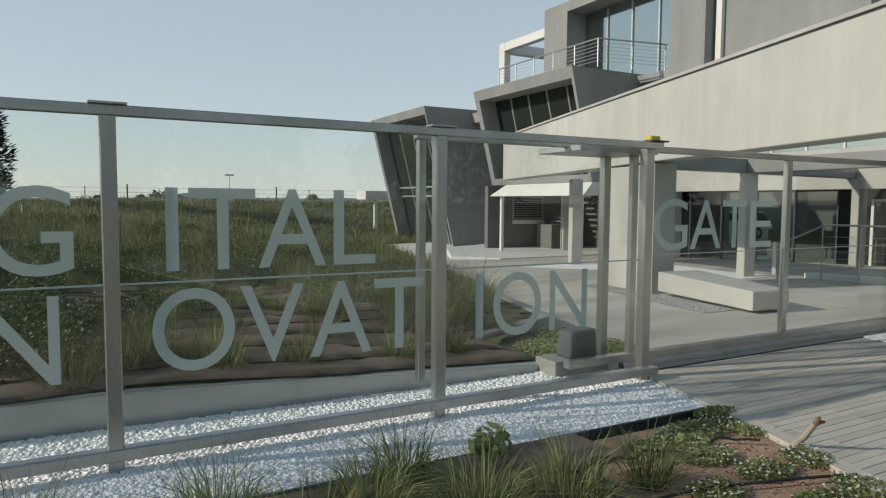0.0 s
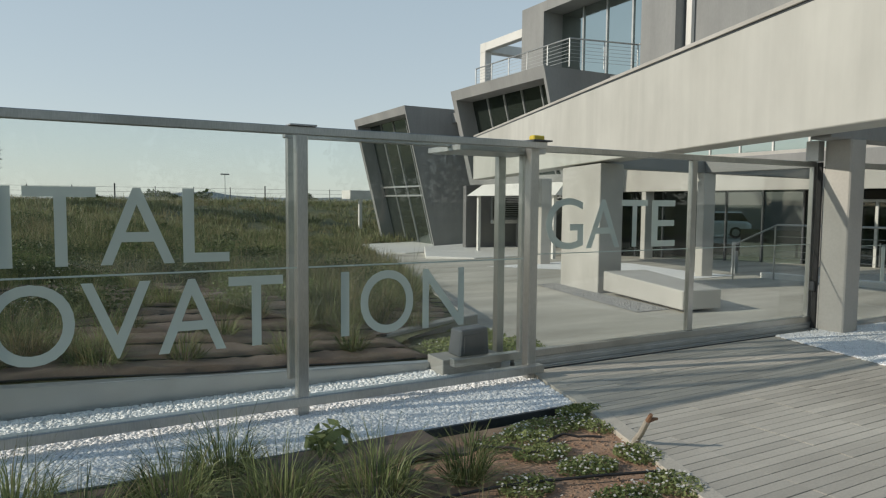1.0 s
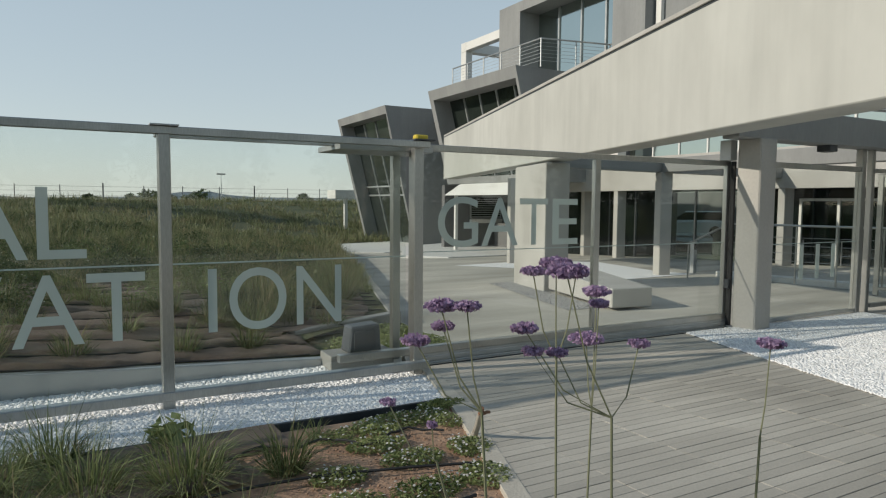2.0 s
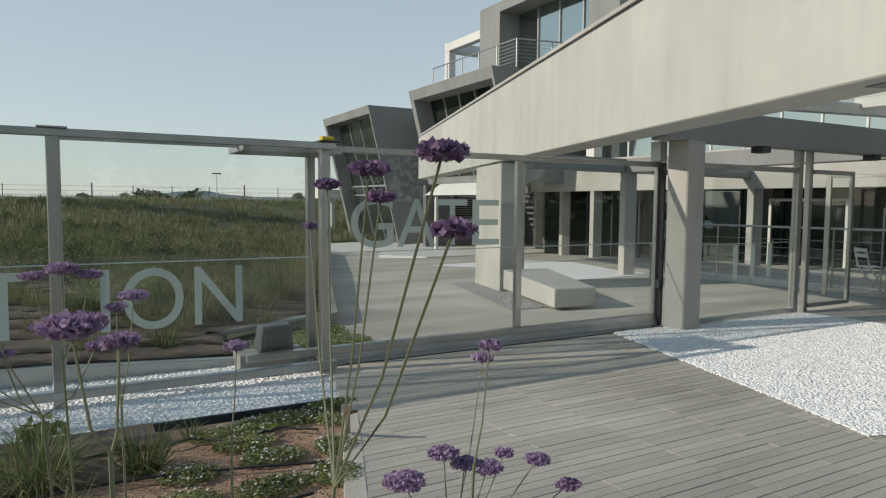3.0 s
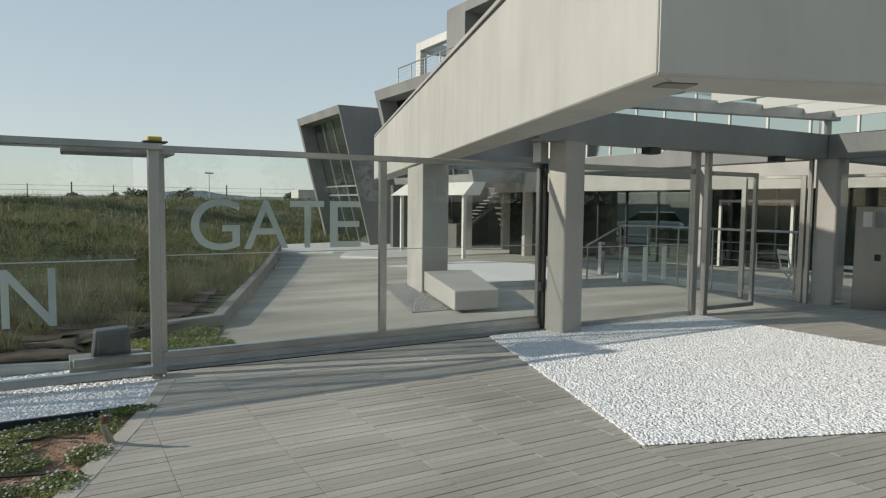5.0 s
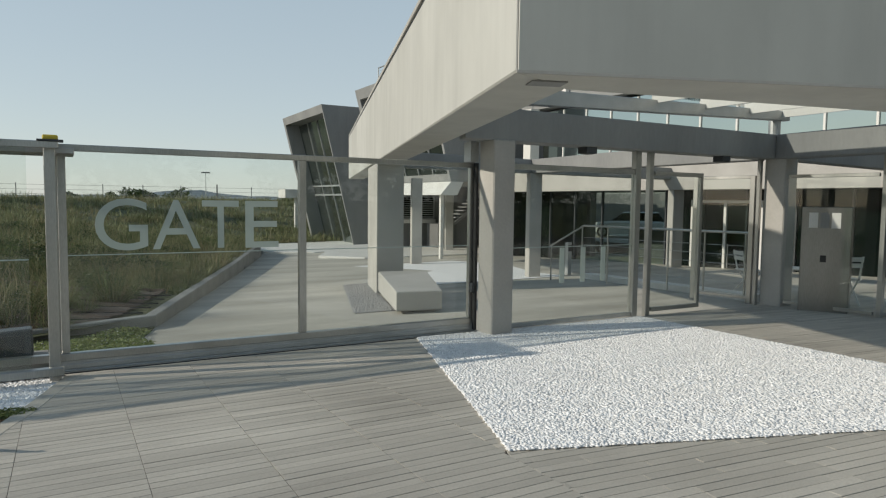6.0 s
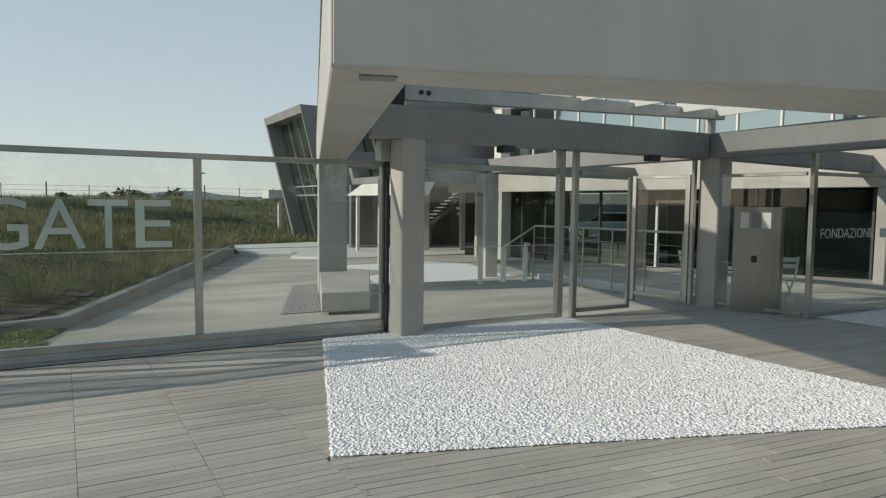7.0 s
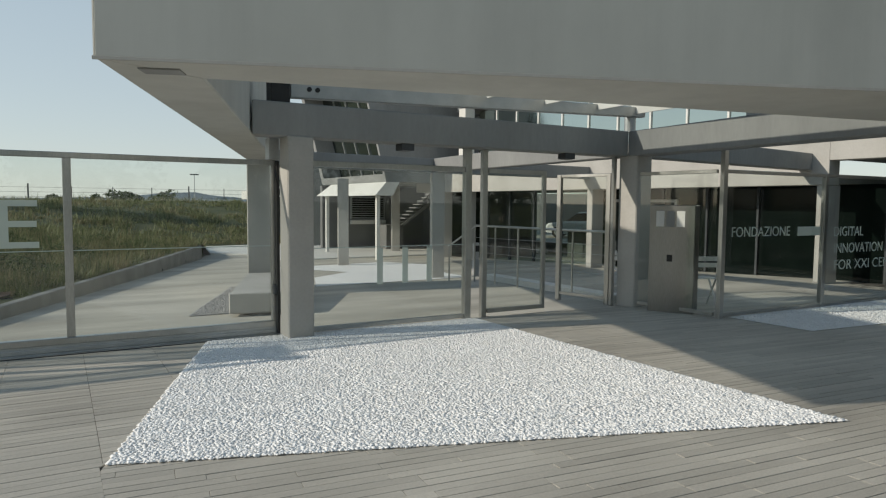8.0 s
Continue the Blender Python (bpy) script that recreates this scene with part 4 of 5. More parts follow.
for k, y0 in enumerate((2.98, 2.55, 2.05)):
    vs, fs, n = [], [], 50
    for i in range(n + 1):
        for j, (dy, dz) in enumerate(((0, 0.005), (0.02, 0.035), (0.2, 0.03), (0.44, 0.01))):
            x = -6 + (2.75 - 0.35 * k + 6) * i / n
            yy = y0 + dy + 0.06 * noise.noise((x * 1.3, k * 2.7, 1))
            vs.append((x, yy, G(x, yy) - 0.01 + dz + 0.03 * noise.noise((x * 2.5, yy * 2.5, 8))))
    for i in range(n):
        for j in range(3):
            q = i * 4 + j
            fs.append((q, q + 4, q + 5, q + 1))
    arrays("strip", vs, fs, FABRIC, front_fabric, smooth=True)
for k, (a, b) in enumerate((((-4, 2.93), (3.6, 2.2)), ((-4, 2.45), (3.35, 1.7)), ((2.2, 3.0), (3.7, 2.75)))):
    pts = []
    for i in range(41):
        x, y = a[0] + (b[0] - a[0]) * i / 40, a[1] + (b[1] - a[1]) * i / 40 + 0.22 * noise.noise((i * 0.13, k * 3.3, 4))
        pts.append((x, y, G(x, y) + 0.012 + 0.015 * noise.noise((i * 0.5, k, 1))))
    tagged(part("drip_hose", tube(pts, 0.009, 6), RUBBER), "black rubber drip hose lying on red earth", "hose", "drip hoses")

# tufts in the front bed
for x, y, r, h, n in ((1.46, 3.3, 0.36, 0.40, 330), (2.62, 2.62, 0.26, 0.36, 260), (2.1, 2.66, 0.42, 0.42, 420), (1.15, 3.05, 0.42, 0.40, 400), (1.62, 2.74, 0.4, 0.40, 380),
                      (0.45, 3.2, 0.42, 0.42, 380), (-0.35, 3.3, 0.4, 0.42, 360), (0.75, 2.7, 0.4, 0.4, 360), (-1.1, 3.0, 0.4, 0.42, 360), (0.1, 2.65, 0.4, 0.4, 340), (1.3, 2.3, 0.36, 0.36, 300), (2.2, 1.8, 0.3, 0.32, 260),
                      (1.7, 1.9, 0.34, 0.34, 280), (0.7, 2.0, 0.36, 0.34, 300), (2.0, 3.18, 0.16, 0.2, 90), (2.95, 3.1, 0.12, 0.16, 60)):
    tuft(x, y, G(x, y) - 0.01, r, h, n, "grass_tuft", "arching green grass tuft growing through brown fabric", 0.12, 1.15)
# tufts behind the fence
rng = np.random.default_rng(4)
spots = [(0.9, 5.45), (1.55, 5.55), (-0.3, 5.5), (2.45, 5.5), (3.1, 5.6), (0.2, 6.2), (2.0, 6.3), (-1.0, 5.9), (1.2, 6.7), (2.9, 6.6), (3.6, 6.9), (-0.4, 6.9), (4.6, 7.5), (2.2, 7.3), (0.8, 7.5), (3.5, 7.9), (4.9, 8.3), (1.7, 8.2)]
spots += [(rng.uniform(-3, 1), y) for y in np.linspace(5.6, 8.6, 20)] + [(rng.uniform(0.5, 4.5), y) for y in np.linspace(6.4, 9.6, 20)]
spots += [(rng.uniform(-2.6, 0.7), rng.uniform(5.2, 6.6)) for _ in range(16)]
for x, y in spots:
    tuft(x, y, F(x, y), rng.uniform(0.24, 0.4), rng.uniform(0.28, 0.46), 230, "grass_tuft", "loose green grass tuft on brown fabric", dry=0.25)


tuft(5.0, 8.3, F(5.0, 8.3), 0.45, 0.8, 420, "grass_tuft", "tall pale green grass tuft beside the retaining wall", dry=0.3)
tuft(4.3, 7.6, F(4.3, 7.6), 0.4, 0.6, 340, "grass_tuft", "tall pale green grass tuft beside the retaining wall", dry=0.3)


def meadow(y0, y1, n, per, spread, hmin, hmax, w, name, material, label, bare=-0.28):
    """Grass over the field in clumps of blades, with bare gaps and taller patches."""
    m = n // per * 2
    cy = rng.uniform(y0, y1, m)
    left = -0.13 * cy - 3
    right = np.minimum(np.array([right_edge(v) for v in cy]) - 0.1, 0.95 * cy + 9)
    cx = left + (right - left) * rng.uniform(0, 1, m)
    dens = np.array([noise.noise((a * 0.4, b * 0.4, 3)) + 0.6 * noise.noise((a * 1.5, b * 1.5, 7)) for a, b in zip(cx, cy)])
    ok = dens > bare + 0.8 * np.clip((10 - cy) / 3.0, 0, 1)
    cx, cy, dens = cx[ok][:n // per], cy[ok][:n // per], dens[ok][:n // per]
    size = rng.uniform(0.5, 1.25, len(cx)) * (0.75 + 0.5 * np.clip(dens + 0.3, 0, 1.2))
    cx, cy, dens, size = (np.repeat(q, per) for q in (cx, cy, dens, size))
    k = len(cx)
    a, d = rng.uniform(0, 2 * np.pi, k), np.sqrt(rng.uniform(0, 1, k)) * spread * size
    x, y = cx + np.cos(a) * d, cy + np.sin(a) * d
    x = np.minimum(x, np.array([right_edge(v) for v in y]) - 0.08)
    base = np.stack([x, y, np.array([F(p, q) for p, q in zip(x, y)]) - 0.02], 1)
    h = rng.uniform(hmin, hmax, k) * size
    a = a + rng.normal(0, 0.7, k)
    s = rng.uniform(0.1, 1.3, k)
    ob = blades(base, h / (0.8 + 0.3 * s), rng.uniform(0.6, 1.4, k) * w, np.stack([np.cos(a) * s, np.sin(a) * s], 1), name, material)
    return tagged(ob, label, "grass", kind="stuff")


meadow(6.6, 14, 66000, 60, 0.13, 0.12, 0.34, 0.007, "meadow_grass", BLADE, "uneven green meadow grass behind the fence")
meadow(6.5, 16, 9000, 20, 0.25, 0.25, 0.6, 0.005, "dry_meadow_grass", DRY, "dry straw coloured grass stalks in the meadow")
meadow(14, 30, 32000, 40, 0.3, 0.16, 0.48, 0.018, "meadow_grass", BLADE, "green meadow grass on the rising field")
meadow(12, 30, 36000, 40, 0.3, 0.16, 0.45, 0.016, "meadow_grass", PASTURE, "pale green meadow grass on the rising field")
meadow(14, 34, 16000, 20, 0.4, 0.25, 0.6, 0.012, "dry_meadow_grass", DRY, "dry straw coloured grass stalks in the meadow")
meadow(28, 74, 60000, 30, 0.6, 0.25, 0.7, 0.05, "meadow_grass", PASTURE, "green meadow grass on the rising field", -0.4)
meadow(30, 74, 26000, 26, 0.8, 0.25, 0.6, 0.04, "dry_meadow_grass", DRY, "dry straw coloured grass stalks in the meadow", -0.4)


def herbs(cx, cy, rx, ry, n, size, height, name, label, h0, flowers=0, green=HERB):
    """Low leafy plants: small leaves at all heights, with tiny white flowers."""
    ob = thing(name, label, "plant", "low herbs")
    a, d = rng.uniform(0, 2 * np.pi, n), np.sqrt(rng.uniform(0, 1, n))
    x, y = cx + np.cos(a) * d * rx, cy + np.sin(a) * d * ry
    z = np.array([h0(p, q) for p, q in zip(x, y)]) + rng.uniform(0, 1, n) ** 1.3 * height * (1.1 - d * 0.6)
    c = np.stack([x, y, z], 1)
    t, u = rng.normal(size=(n, 3)), rng.normal(size=(n, 3))
    t[:, 2] *= 0.5
    t /= np.linalg.norm(t, axis=1)[:, None]
    u -= (u * t).sum(1)[:, None] * t
    u /= np.linalg.norm(u, axis=1)[:, None]
    s = size * rng.uniform(0.5, 1.4, n)[:, None]
    v = np.stack([c - t * s, c + u * s * 0.4, c + t * s, c - u * s * 0.4], 1)
    f = np.array([[0, 1, 2, 3]])[None] + (np.arange(n) * 4)[:, None, None]
    arrays("leaves", v.reshape(-1, 3), f.reshape(-1, 4), green, ob)
    if flowers:
        k = rng.integers(0, n, flowers)
        c = c[k] + np.array([0, 0, 0.02])
        ring = np.array([[math.cos(i * math.pi / 3), math.sin(i * math.pi / 3), 0] for i in range(6)]) * 0.008
        tilt = rng.uniform(-0.5, 0.5, (flowers, 1, 2))
        v = c[:, None, :] + ring[None]
        v[:, :, 2] += (ring[None, :, :2] * tilt).sum(2)
        f = np.arange(flowers * 6).reshape(-1, 6)
        tagged(arrays("blossom_cover", v.reshape(-1, 3), f, DAISY, ob), kind="stuff")
    return ob


for cx, cy, rx, ry, n, fl in ((3.55, 3.1, 0.36, 0.16, 1500, 130), (3.2, 2.98, 0.3, 0.14, 1000, 50), (3.22, 2.72, 0.2, 0.12, 800, 40), (3.32, 2.42, 0.2, 0.14, 900, 80), (3.72, 2.42, 0.14, 0.16, 800, 70),
                              (3.56, 2.0, 0.14, 0.17, 800, 70), (2.84, 2.36, 0.17, 0.13, 700, 60), (3.2, 1.98, 0.22, 0.14, 900, 70), (4.0, 3.3, 0.2, 0.1, 800, 30), (3.85, 3.0, 0.1, 0.2, 500, 40), (2.75, 2.0, 0.2, 0.14, 700, 50),
                              (2.95, 1.6, 0.25, 0.17, 900, 60), (2.45, 1.5, 0.3, 0.2, 900, 60), (3.25, 1.45, 0.14, 0.2, 700, 50), (2.8, 1.1, 0.25, 0.2, 800, 60), (2.2, 1.0, 0.35, 0.22, 900, 60)):
    herbs(cx, cy, rx, ry, int(n * 1.1), 0.014, 0.055, "ground_cover", "low green ground cover with tiny white flowers on red earth", lambda x, y: G(x, y) - 0.015, fl)
herbs(2.1, 3.4, 0.15, 0.1, 60, 0.06, 0.2, "leafy_weed", "broad leaved dark green weed beside the gravel", G)
for cx, cy, rx in ((4.55, 5.7, 0.45), (4.85, 6.1, 0.35), (4.2, 5.4, 0.4), (4.7, 5.2, 0.4), (4.3, 5.85, 0.35), (5.0, 6.5, 0.3), (5.0, 5.5, 0.25)):
    herbs(cx, cy, rx, 0.3, 1000, 0.02, 0.10, "ground_cover", "low green ground cover with tiny white flowers behind the gate", lambda x, y: G(x, y) + 0.01, 25)
for i in range(70):
    cy = rng.uniform(7.5, 30)
    cx = rng.uniform(-2 - 0.1 * cy, right_edge(cy))
    if cx < right_edge(cy) - 1:
        herbs(cx, cy, rng.uniform(0.25, 0.25 + 0.03 * cy), rng.uniform(0.25, 0.7), 800, 0.016 + 0.0012 * cy, rng.uniform(0.2, 0.5), "meadow_bush", "low dark green herb bush in the meadow", lambda x, y: F(x, y), 12, BUSH)
for i in range(34):
    cy = rng.uniform(5.7, 11.5)
    cx = rng.uniform(-2.9, 0.1 + 0.12 * (cy - 5.5))
    herbs(cx, cy, rng.uniform(0.2, 0.42), rng.uniform(0.2, 0.4), 900, 0.022, rng.uniform(0.3, 0.62), "meadow_bush", "tall dark green weed with tiny white flowers in the meadow", lambda x, y: F(x, y), 26, BUSH)
for i in range(40):
    cy = rng.uniform(9.0, 22)
    cx = rng.uniform(-3 - 0.1 * cy, right_edge(cy) - 1.2)
    herbs(cx, cy, rng.uniform(0.4, 1.1), rng.uniform(0.35, 0.8), 900, 0.03, rng.uniform(0.25, 0.5), "meadow_bush", "broad low dark green bush in the meadow", lambda x, y: F(x, y), 0, BUSH)
for i in range(46):
    cy = rng.uniform(6.8, 15)
    cx = rng.uniform(-2.4 - 0.1 * cy, right_edge(cy) - 0.7)
    herbs(cx, cy, rng.uniform(0.18, 0.5), rng.uniform(0.18, 0.4), 700, 0.02, rng.uniform(0.2, 0.6), "meadow_bush", "fresh green leafy weed among the meadow grass", lambda x, y: F(x, y), 8, WEED if i % 3 else BUSH)
# small clods of earth on the bare bed
stones([(2.6, 1.2), (3.45, 1.2), (4.0, 2.9), (3.0, 2.9), (2.5, 2.2)], 0.055, 0.011, -0.02, "clods", EARTH, "small clods of red earth on the bed")
structure(part("soil_patch", prism([(3.7, 4.95), (4.95, 4.75), (5.15, 6.0), (5.4, 6.95), (3.75, 6.12)], -0.3, [0.01, -0.02, -0.05, -0.06, 0.02]), FIELD), "patch of bare earth behind the gate")

# wooden stake at the kerb
stake = thing("wooden_stake", "weathered grey wooden stake leaning over the kerb", "stake")
part("shaft", tube([(3.86, 2.62, 0.0), (3.835, 2.54, 0.09), (3.82, 2.5, 0.13), (3.79, 2.42, 0.24)], 0.024, 9, r_end=0.018), mat_wood, stake)
part("broken_top", tube([(3.79, 2.425, 0.23), (3.795, 2.41, 0.262), (3.79, 2.395, 0.285)], 0.017, 7, r_end=0.012), mat_rust, stake, "brown broken tip")
part("side_stub", tube([(3.79, 2.42, 0.235), (3.83, 2.405, 0.25), (3.85, 2.4, 0.248)], 0.013, 7, r_end=0.009), mat_rust, stake, "brown broken stub")


def verbena(base, node, heads):
    """A tall thin flower: one stem to a fork, thin branches, and round heads of many small purple flowers."""
    ob = thing("verbena", "tall thin purple verbena with round flower heads", "flower", "purple verbenas")
    b, f = Vector(base), Vector(node)
    part("stem", tube([b, b.lerp(f, 0.5) + Vector((0.015, 0.01, 0)), f], 0.0026, 6, r_end=0.002), STEMS, ob)
    for hx, hy, hz, wide in heads:
        r = 0.85 * wide
        h = Vector((hx, hy, hz))
        mid = f.lerp(h, 0.55) - Vector((0, 0, 0.03))
        part("branch", tube([f, mid, h], 0.0014, 5, r_end=0.001), STEMS, ob)
        n = int(520 * (r / 0.02) ** 1.3)
        d = rng.normal(size=(n, 3))
        d /= np.linalg.norm(d, axis=1)[:, None]
        d[:, 2] = d[:, 2] * 0.5 + 0.15
        c = np.array(h) + d * r * rng.uniform(0.55, 1.1, (n, 1)) * np.array([1.25, 1.25, 0.85])
        t, u = rng.normal(size=(n, 3)), rng.normal(size=(n, 3))
        t /= np.linalg.norm(t, axis=1)[:, None]
        u -= (u * t).sum(1)[:, None] * t
        u /= np.linalg.norm(u, axis=1)[:, None]
        s = 0.0036 * rng.uniform(0.6, 1.3, n)[:, None]
        v = np.stack([c - t * s, c + u * s * 0.8, c + t * s, c - u * s * 0.8], 1)
        arrays("flower_head", v.reshape(-1, 3), (np.arange(n * 4).reshape(-1, 4)), PETAL, ob)
    return ob


def ground_at(x, y):
    return (x, y, G(x, y) - 0.02)


verbena(ground_at(2.12, -0.32), (2.086, -0.269, 1.271), [(2.006, -0.228, 1.368, 0.017), (2.032, -0.25, 1.416, 0.02), (2.057, -0.275, 1.417, 0.016), (2.043, -0.236, 1.386, 0.014)])
verbena(ground_at(2.35, -0.2), (2.12, -0.08, 1.13), [(2.049, -0.045, 1.229, 0.012), (2.1, -0.1, 1.2, 0.008)])
verbena(ground_at(2.31, -0.31), (2.261, -0.332, 1.255), [(2.185, -0.32, 1.461, 0.026), (2.157, -0.265, 1.378, 0.017), (2.166, -0.273, 1.346, 0.014), (2.209, -0.274, 1.34, 0.014), (2.334, -0.308, 1.348, 0.014)])
verbena(ground_at(2.31, -0.16), (2.286, -0.177, 1.301), [(2.245, -0.165, 1.445, 0.018), (2.29, -0.167, 1.455, 0.024), (2.332, -0.168, 1.444, 0.018)])
verbena(ground_at(2.37, -0.12), (2.374, -0.165, 1.207), [(2.369, -0.182, 1.387, 0.016), (2.4, -0.141, 1.4, 0.022), (2.369, -0.153, 1.322, 0.026)])
verbena(ground_at(2.44, -0.72), (2.52, -0.86, 1.3), [(2.508, -1.09, 1.605, 0.015), (2.502, -1.115, 1.558, 0.0125), (2.533, -0.913, 1.602, 0.0155), (2.568, -0.705, 1.593, 0.0135), (2.558, -0.882, 1.578, 0.012), (2.543, -0.717, 1.546, 0.007)])
verbena(ground_at(2.5, -0.36), (2.52, -0.38, 1.2), [(2.529, -0.385, 1.343, 0.018)])
verbena(ground_at(2.7, -0.7), (2.735, -0.77, 1.25), [(2.748, -0.781, 1.399, 0.013)])
verbena(ground_at(2.72, -0.53), (2.817, -0.576, 1.038), [(2.732, -0.577, 1.152, 0.03), (2.8, -0.577, 1.184, 0.022), (2.833, -0.586, 1.165, 0.02), (2.858, -0.612, 1.163, 0.022), (2.899, -0.599, 1.175, 0.014), (2.938, -0.633, 1.169, 0.018), (2.98, -0.659, 1.129, 0.018), (2.948, -0.456, 1.293, 0.018)])
verbena(ground_at(2.31, -0.88), (2.327, -0.907, 1.383), [(2.303, -0.932, 1.486, 0.02), (2.335, -0.905, 1.468, 0.012)])

# ---- behind the gate: court, rails, furniture ----
structure(part("dark_wall", box(17.88, 23.9, 28.2, 28.5, -1.6, 2.4), DARKWALL), "dark grey rendered wall under the office block")
structure(part("dark_wall", box(23.55, 23.85, 18.75, 28.2, -1.6, 2.4), DARKWALL), "dark grey rendered wall under the office block")
aw = thing("awning", "white rendered sloping edge under the office block on thin posts", "awning")
part("panel", hexa(bmesh.new(), [(17.12, 20.17, 1.88), (17.88, 20.17, 1.88), (17.88, 26.88, 1.88), (17.12, 26.88, 1.88)], [(17.6, 20.17, 2.41), (18.16, 20.17, 2.41), (18.16, 26.2, 2.41), (17.6, 26.2, 2.41)]), WHITE, aw)
for y in (20.55, 26.2):
    part("post", box(17.36, 17.5, y, y + 0.14, -1.3, 1.9), WHITE, aw)
lw = thing("louvred_window", "louvred metal window with a white sill in the dark wall", "window")
part("frame", box(19.35, 21.25, 28.13, 28.2, 0.72, 1.88), GALV, lw)
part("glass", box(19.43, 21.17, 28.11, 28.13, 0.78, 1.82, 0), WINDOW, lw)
for i in range(9):
    part("slat", box(19.43, 21.17, 28.06, 28.12, 0.81 + 0.112 * i, 0.84 + 0.112 * i, 0), GALV, lw)
part("sill", box(19.35, 21.25, 28.0, 28.2, 0.5, 0.7), WHITE, lw)
for x, y in ((21.35, 22.4), (15.8, 11.0)):
    bo = thing("bollard_lamp", "slim grey bollard lamp on the paving", "bollard", "bollards")
    part("post", box(x, x + 0.12, y, y + 0.12, G(x, y) - 0.02, G(x, y) + 0.85), GALV, bo)
    part("head", box(x + 0.005, x + 0.115, y - 0.004, y + 0.1, G(x, y) + 0.62, G(x, y) + 0.78, 0), BLACK, bo)

# white kerb and steel handrail along the ramp
ka, kb = (14.3, 4.6), (15.37, 9.96)
p = strip(ka, kb, 0.3, 0.0)
structure(part("ramp_kerb", prism(p, [G(*q) - 0.1 for q in p], [G(*q) + 0.13 for q in p], 0.01), WHITE), "white kerb along the entrance ramp")
rail = thing("handrail", "brushed steel handrail with thin wires along the ramp", "railing")
run = [(14.25, 4.65, 1.16), (14.5, 8.95, 1.12), (14.45, 10.05, 0.6)]
part("top_tube", tube(run, 0.022, 8), STEEL, rail)
for i in range(6):
    t = i / 5
    x, y = 14.26 + 0.24 * t, 4.7 + 4.3 * t
    part("post", tube([(x, y, G(x, y) + 0.05), (x, y, 1.16 - 0.04 * t)], 0.018, 8), STEEL, rail)
part("post", tube([(14.45, 10.02, G(14.45, 10.0)), (14.45, 10.02, 0.61)], 0.018, 8), STEEL, rail)
for k in range(5):
    part("wire", tube([(14.25, 4.65, 0.3 + 0.16 * k), (14.5, 8.95, 0.22 + 0.16 * k)], 0.005, 5), STEEL, rail)


def strut(a, b, r=0.016):
    return tube([a, b], r, 6)


def bistro_chair(x, y, turn_deg):
    """A folding chair: crossed legs, slatted seat and back."""
    ob = thing("folding_chair", "white folding metal chair standing on the paving", "chair", "bistro set")
    for s in (-0.18, 0.18):
        part("leg", strut((s, -0.2, 0), (s, 0.14, 0.44)), WHITE, ob)
        part("leg", strut((s, 0.2, 0), (s, -0.16, 0.42)), WHITE, ob)
        part("back_post", strut((s, 0.14, 0.44), (s, 0.22, 0.8)), WHITE, ob)
    for k in range(5):
        part("slat", box(-0.19, 0.19, -0.18 + 0.075 * k, -0.12 + 0.075 * k, 0.43, 0.445, 0), WHITE, ob)
    for k in range(2):
        part("back_slat", box(-0.19, 0.19, 0.19 + 0.02 * k, 0.205 + 0.02 * k, 0.62 + 0.1 * k, 0.69 + 0.1 * k, 0), WHITE, ob)
    ob.matrix_basis = pose(x, y, G(x, y), 0, 0, turn_deg)
    return ob


bistro_chair(15.6, 5.58, 60)
bistro_chair(15.38, 3.72, 150)
tb = thing("folding_table", "small white folding metal table beside the chairs", "table", "bistro set")
part("top", box(-0.3, 0.3, -0.25, 0.25, 0.5, 0.52), WHITE, tb)
for s in (-0.24, 0.24):
    part("leg", strut((-0.24, s, 0), (0.24, s, 0.5)), WHITE, tb)
    part("leg", strut((0.24, s, 0), (-0.24, s, 0.5)), WHITE, tb)
tb.matrix_basis = pose(15.7, 4.76, G(15.7, 4.76), 0, 0, 25)

# steel work under the canopy
steel = thing("canopy_steelwork", "galvanised steel beam with glass roof fins above the gate", "steel frame")
part("beam", hexa(bmesh.new(), [(8.9, 4.25, 2.8), (14.6, 4.25, 2.98), (14.6, 4.37, 2.98), (8.9, 4.37, 2.8)], [(8.9, 4.25, 3.0), (14.6, 4.25, 3.13), (14.6, 4.37, 3.13), (8.9, 4.37, 3.0)], 0.008), GALV, steel)
part("bracket", box(8.66, 8.88, 4.2, 4.4, 2.735, 3.07, 0.006), BLACK, steel, "black bearing bracket")
for x in (9.12, 9.22):
    bm = bmesh.new()
    bmesh.ops.create_cone(bm, cap_ends=True, segments=16, radius1=0.028, radius2=0.028, depth=0.02, matrix=pose(x, 4.242, 2.91, 90))
    part("hole", bm, BLACK, steel)
for x in (11.6, 12.6, 13.6, 14.4):
    part("fin", hexa(bmesh.new(), [(x, 4.36, 3.02), (x + 0.03, 4.36, 3.02), (x - 0.35, -0.4, 2.98), (x - 0.38, -0.4, 2.98)], [(x, 4.36, 3.18), (x + 0.03, 4.36, 3.18), (x - 0.35, -0.4, 3.2), (x - 0.38, -0.4, 3.2)]), WHITE, steel)
part("roof_pane", prism([(8.5, 4.7), (15.1, 4.7), (14.7, -0.2), (10.6, 0.6), (8.6, 1.4)], 3.21, 3.225), ROOFGLASS, steel, "clear glass roof pane")
part("stub_column", tube([(14.4, 4.38, 2.735), (14.4, 4.38, 2.99)], 0.09, 14), GALV, steel)
part("stub_column", tube([(14.15, 2.05, 2.735), (14.15, 2.05, 3.22)], 0.08, 14), GALV, steel)
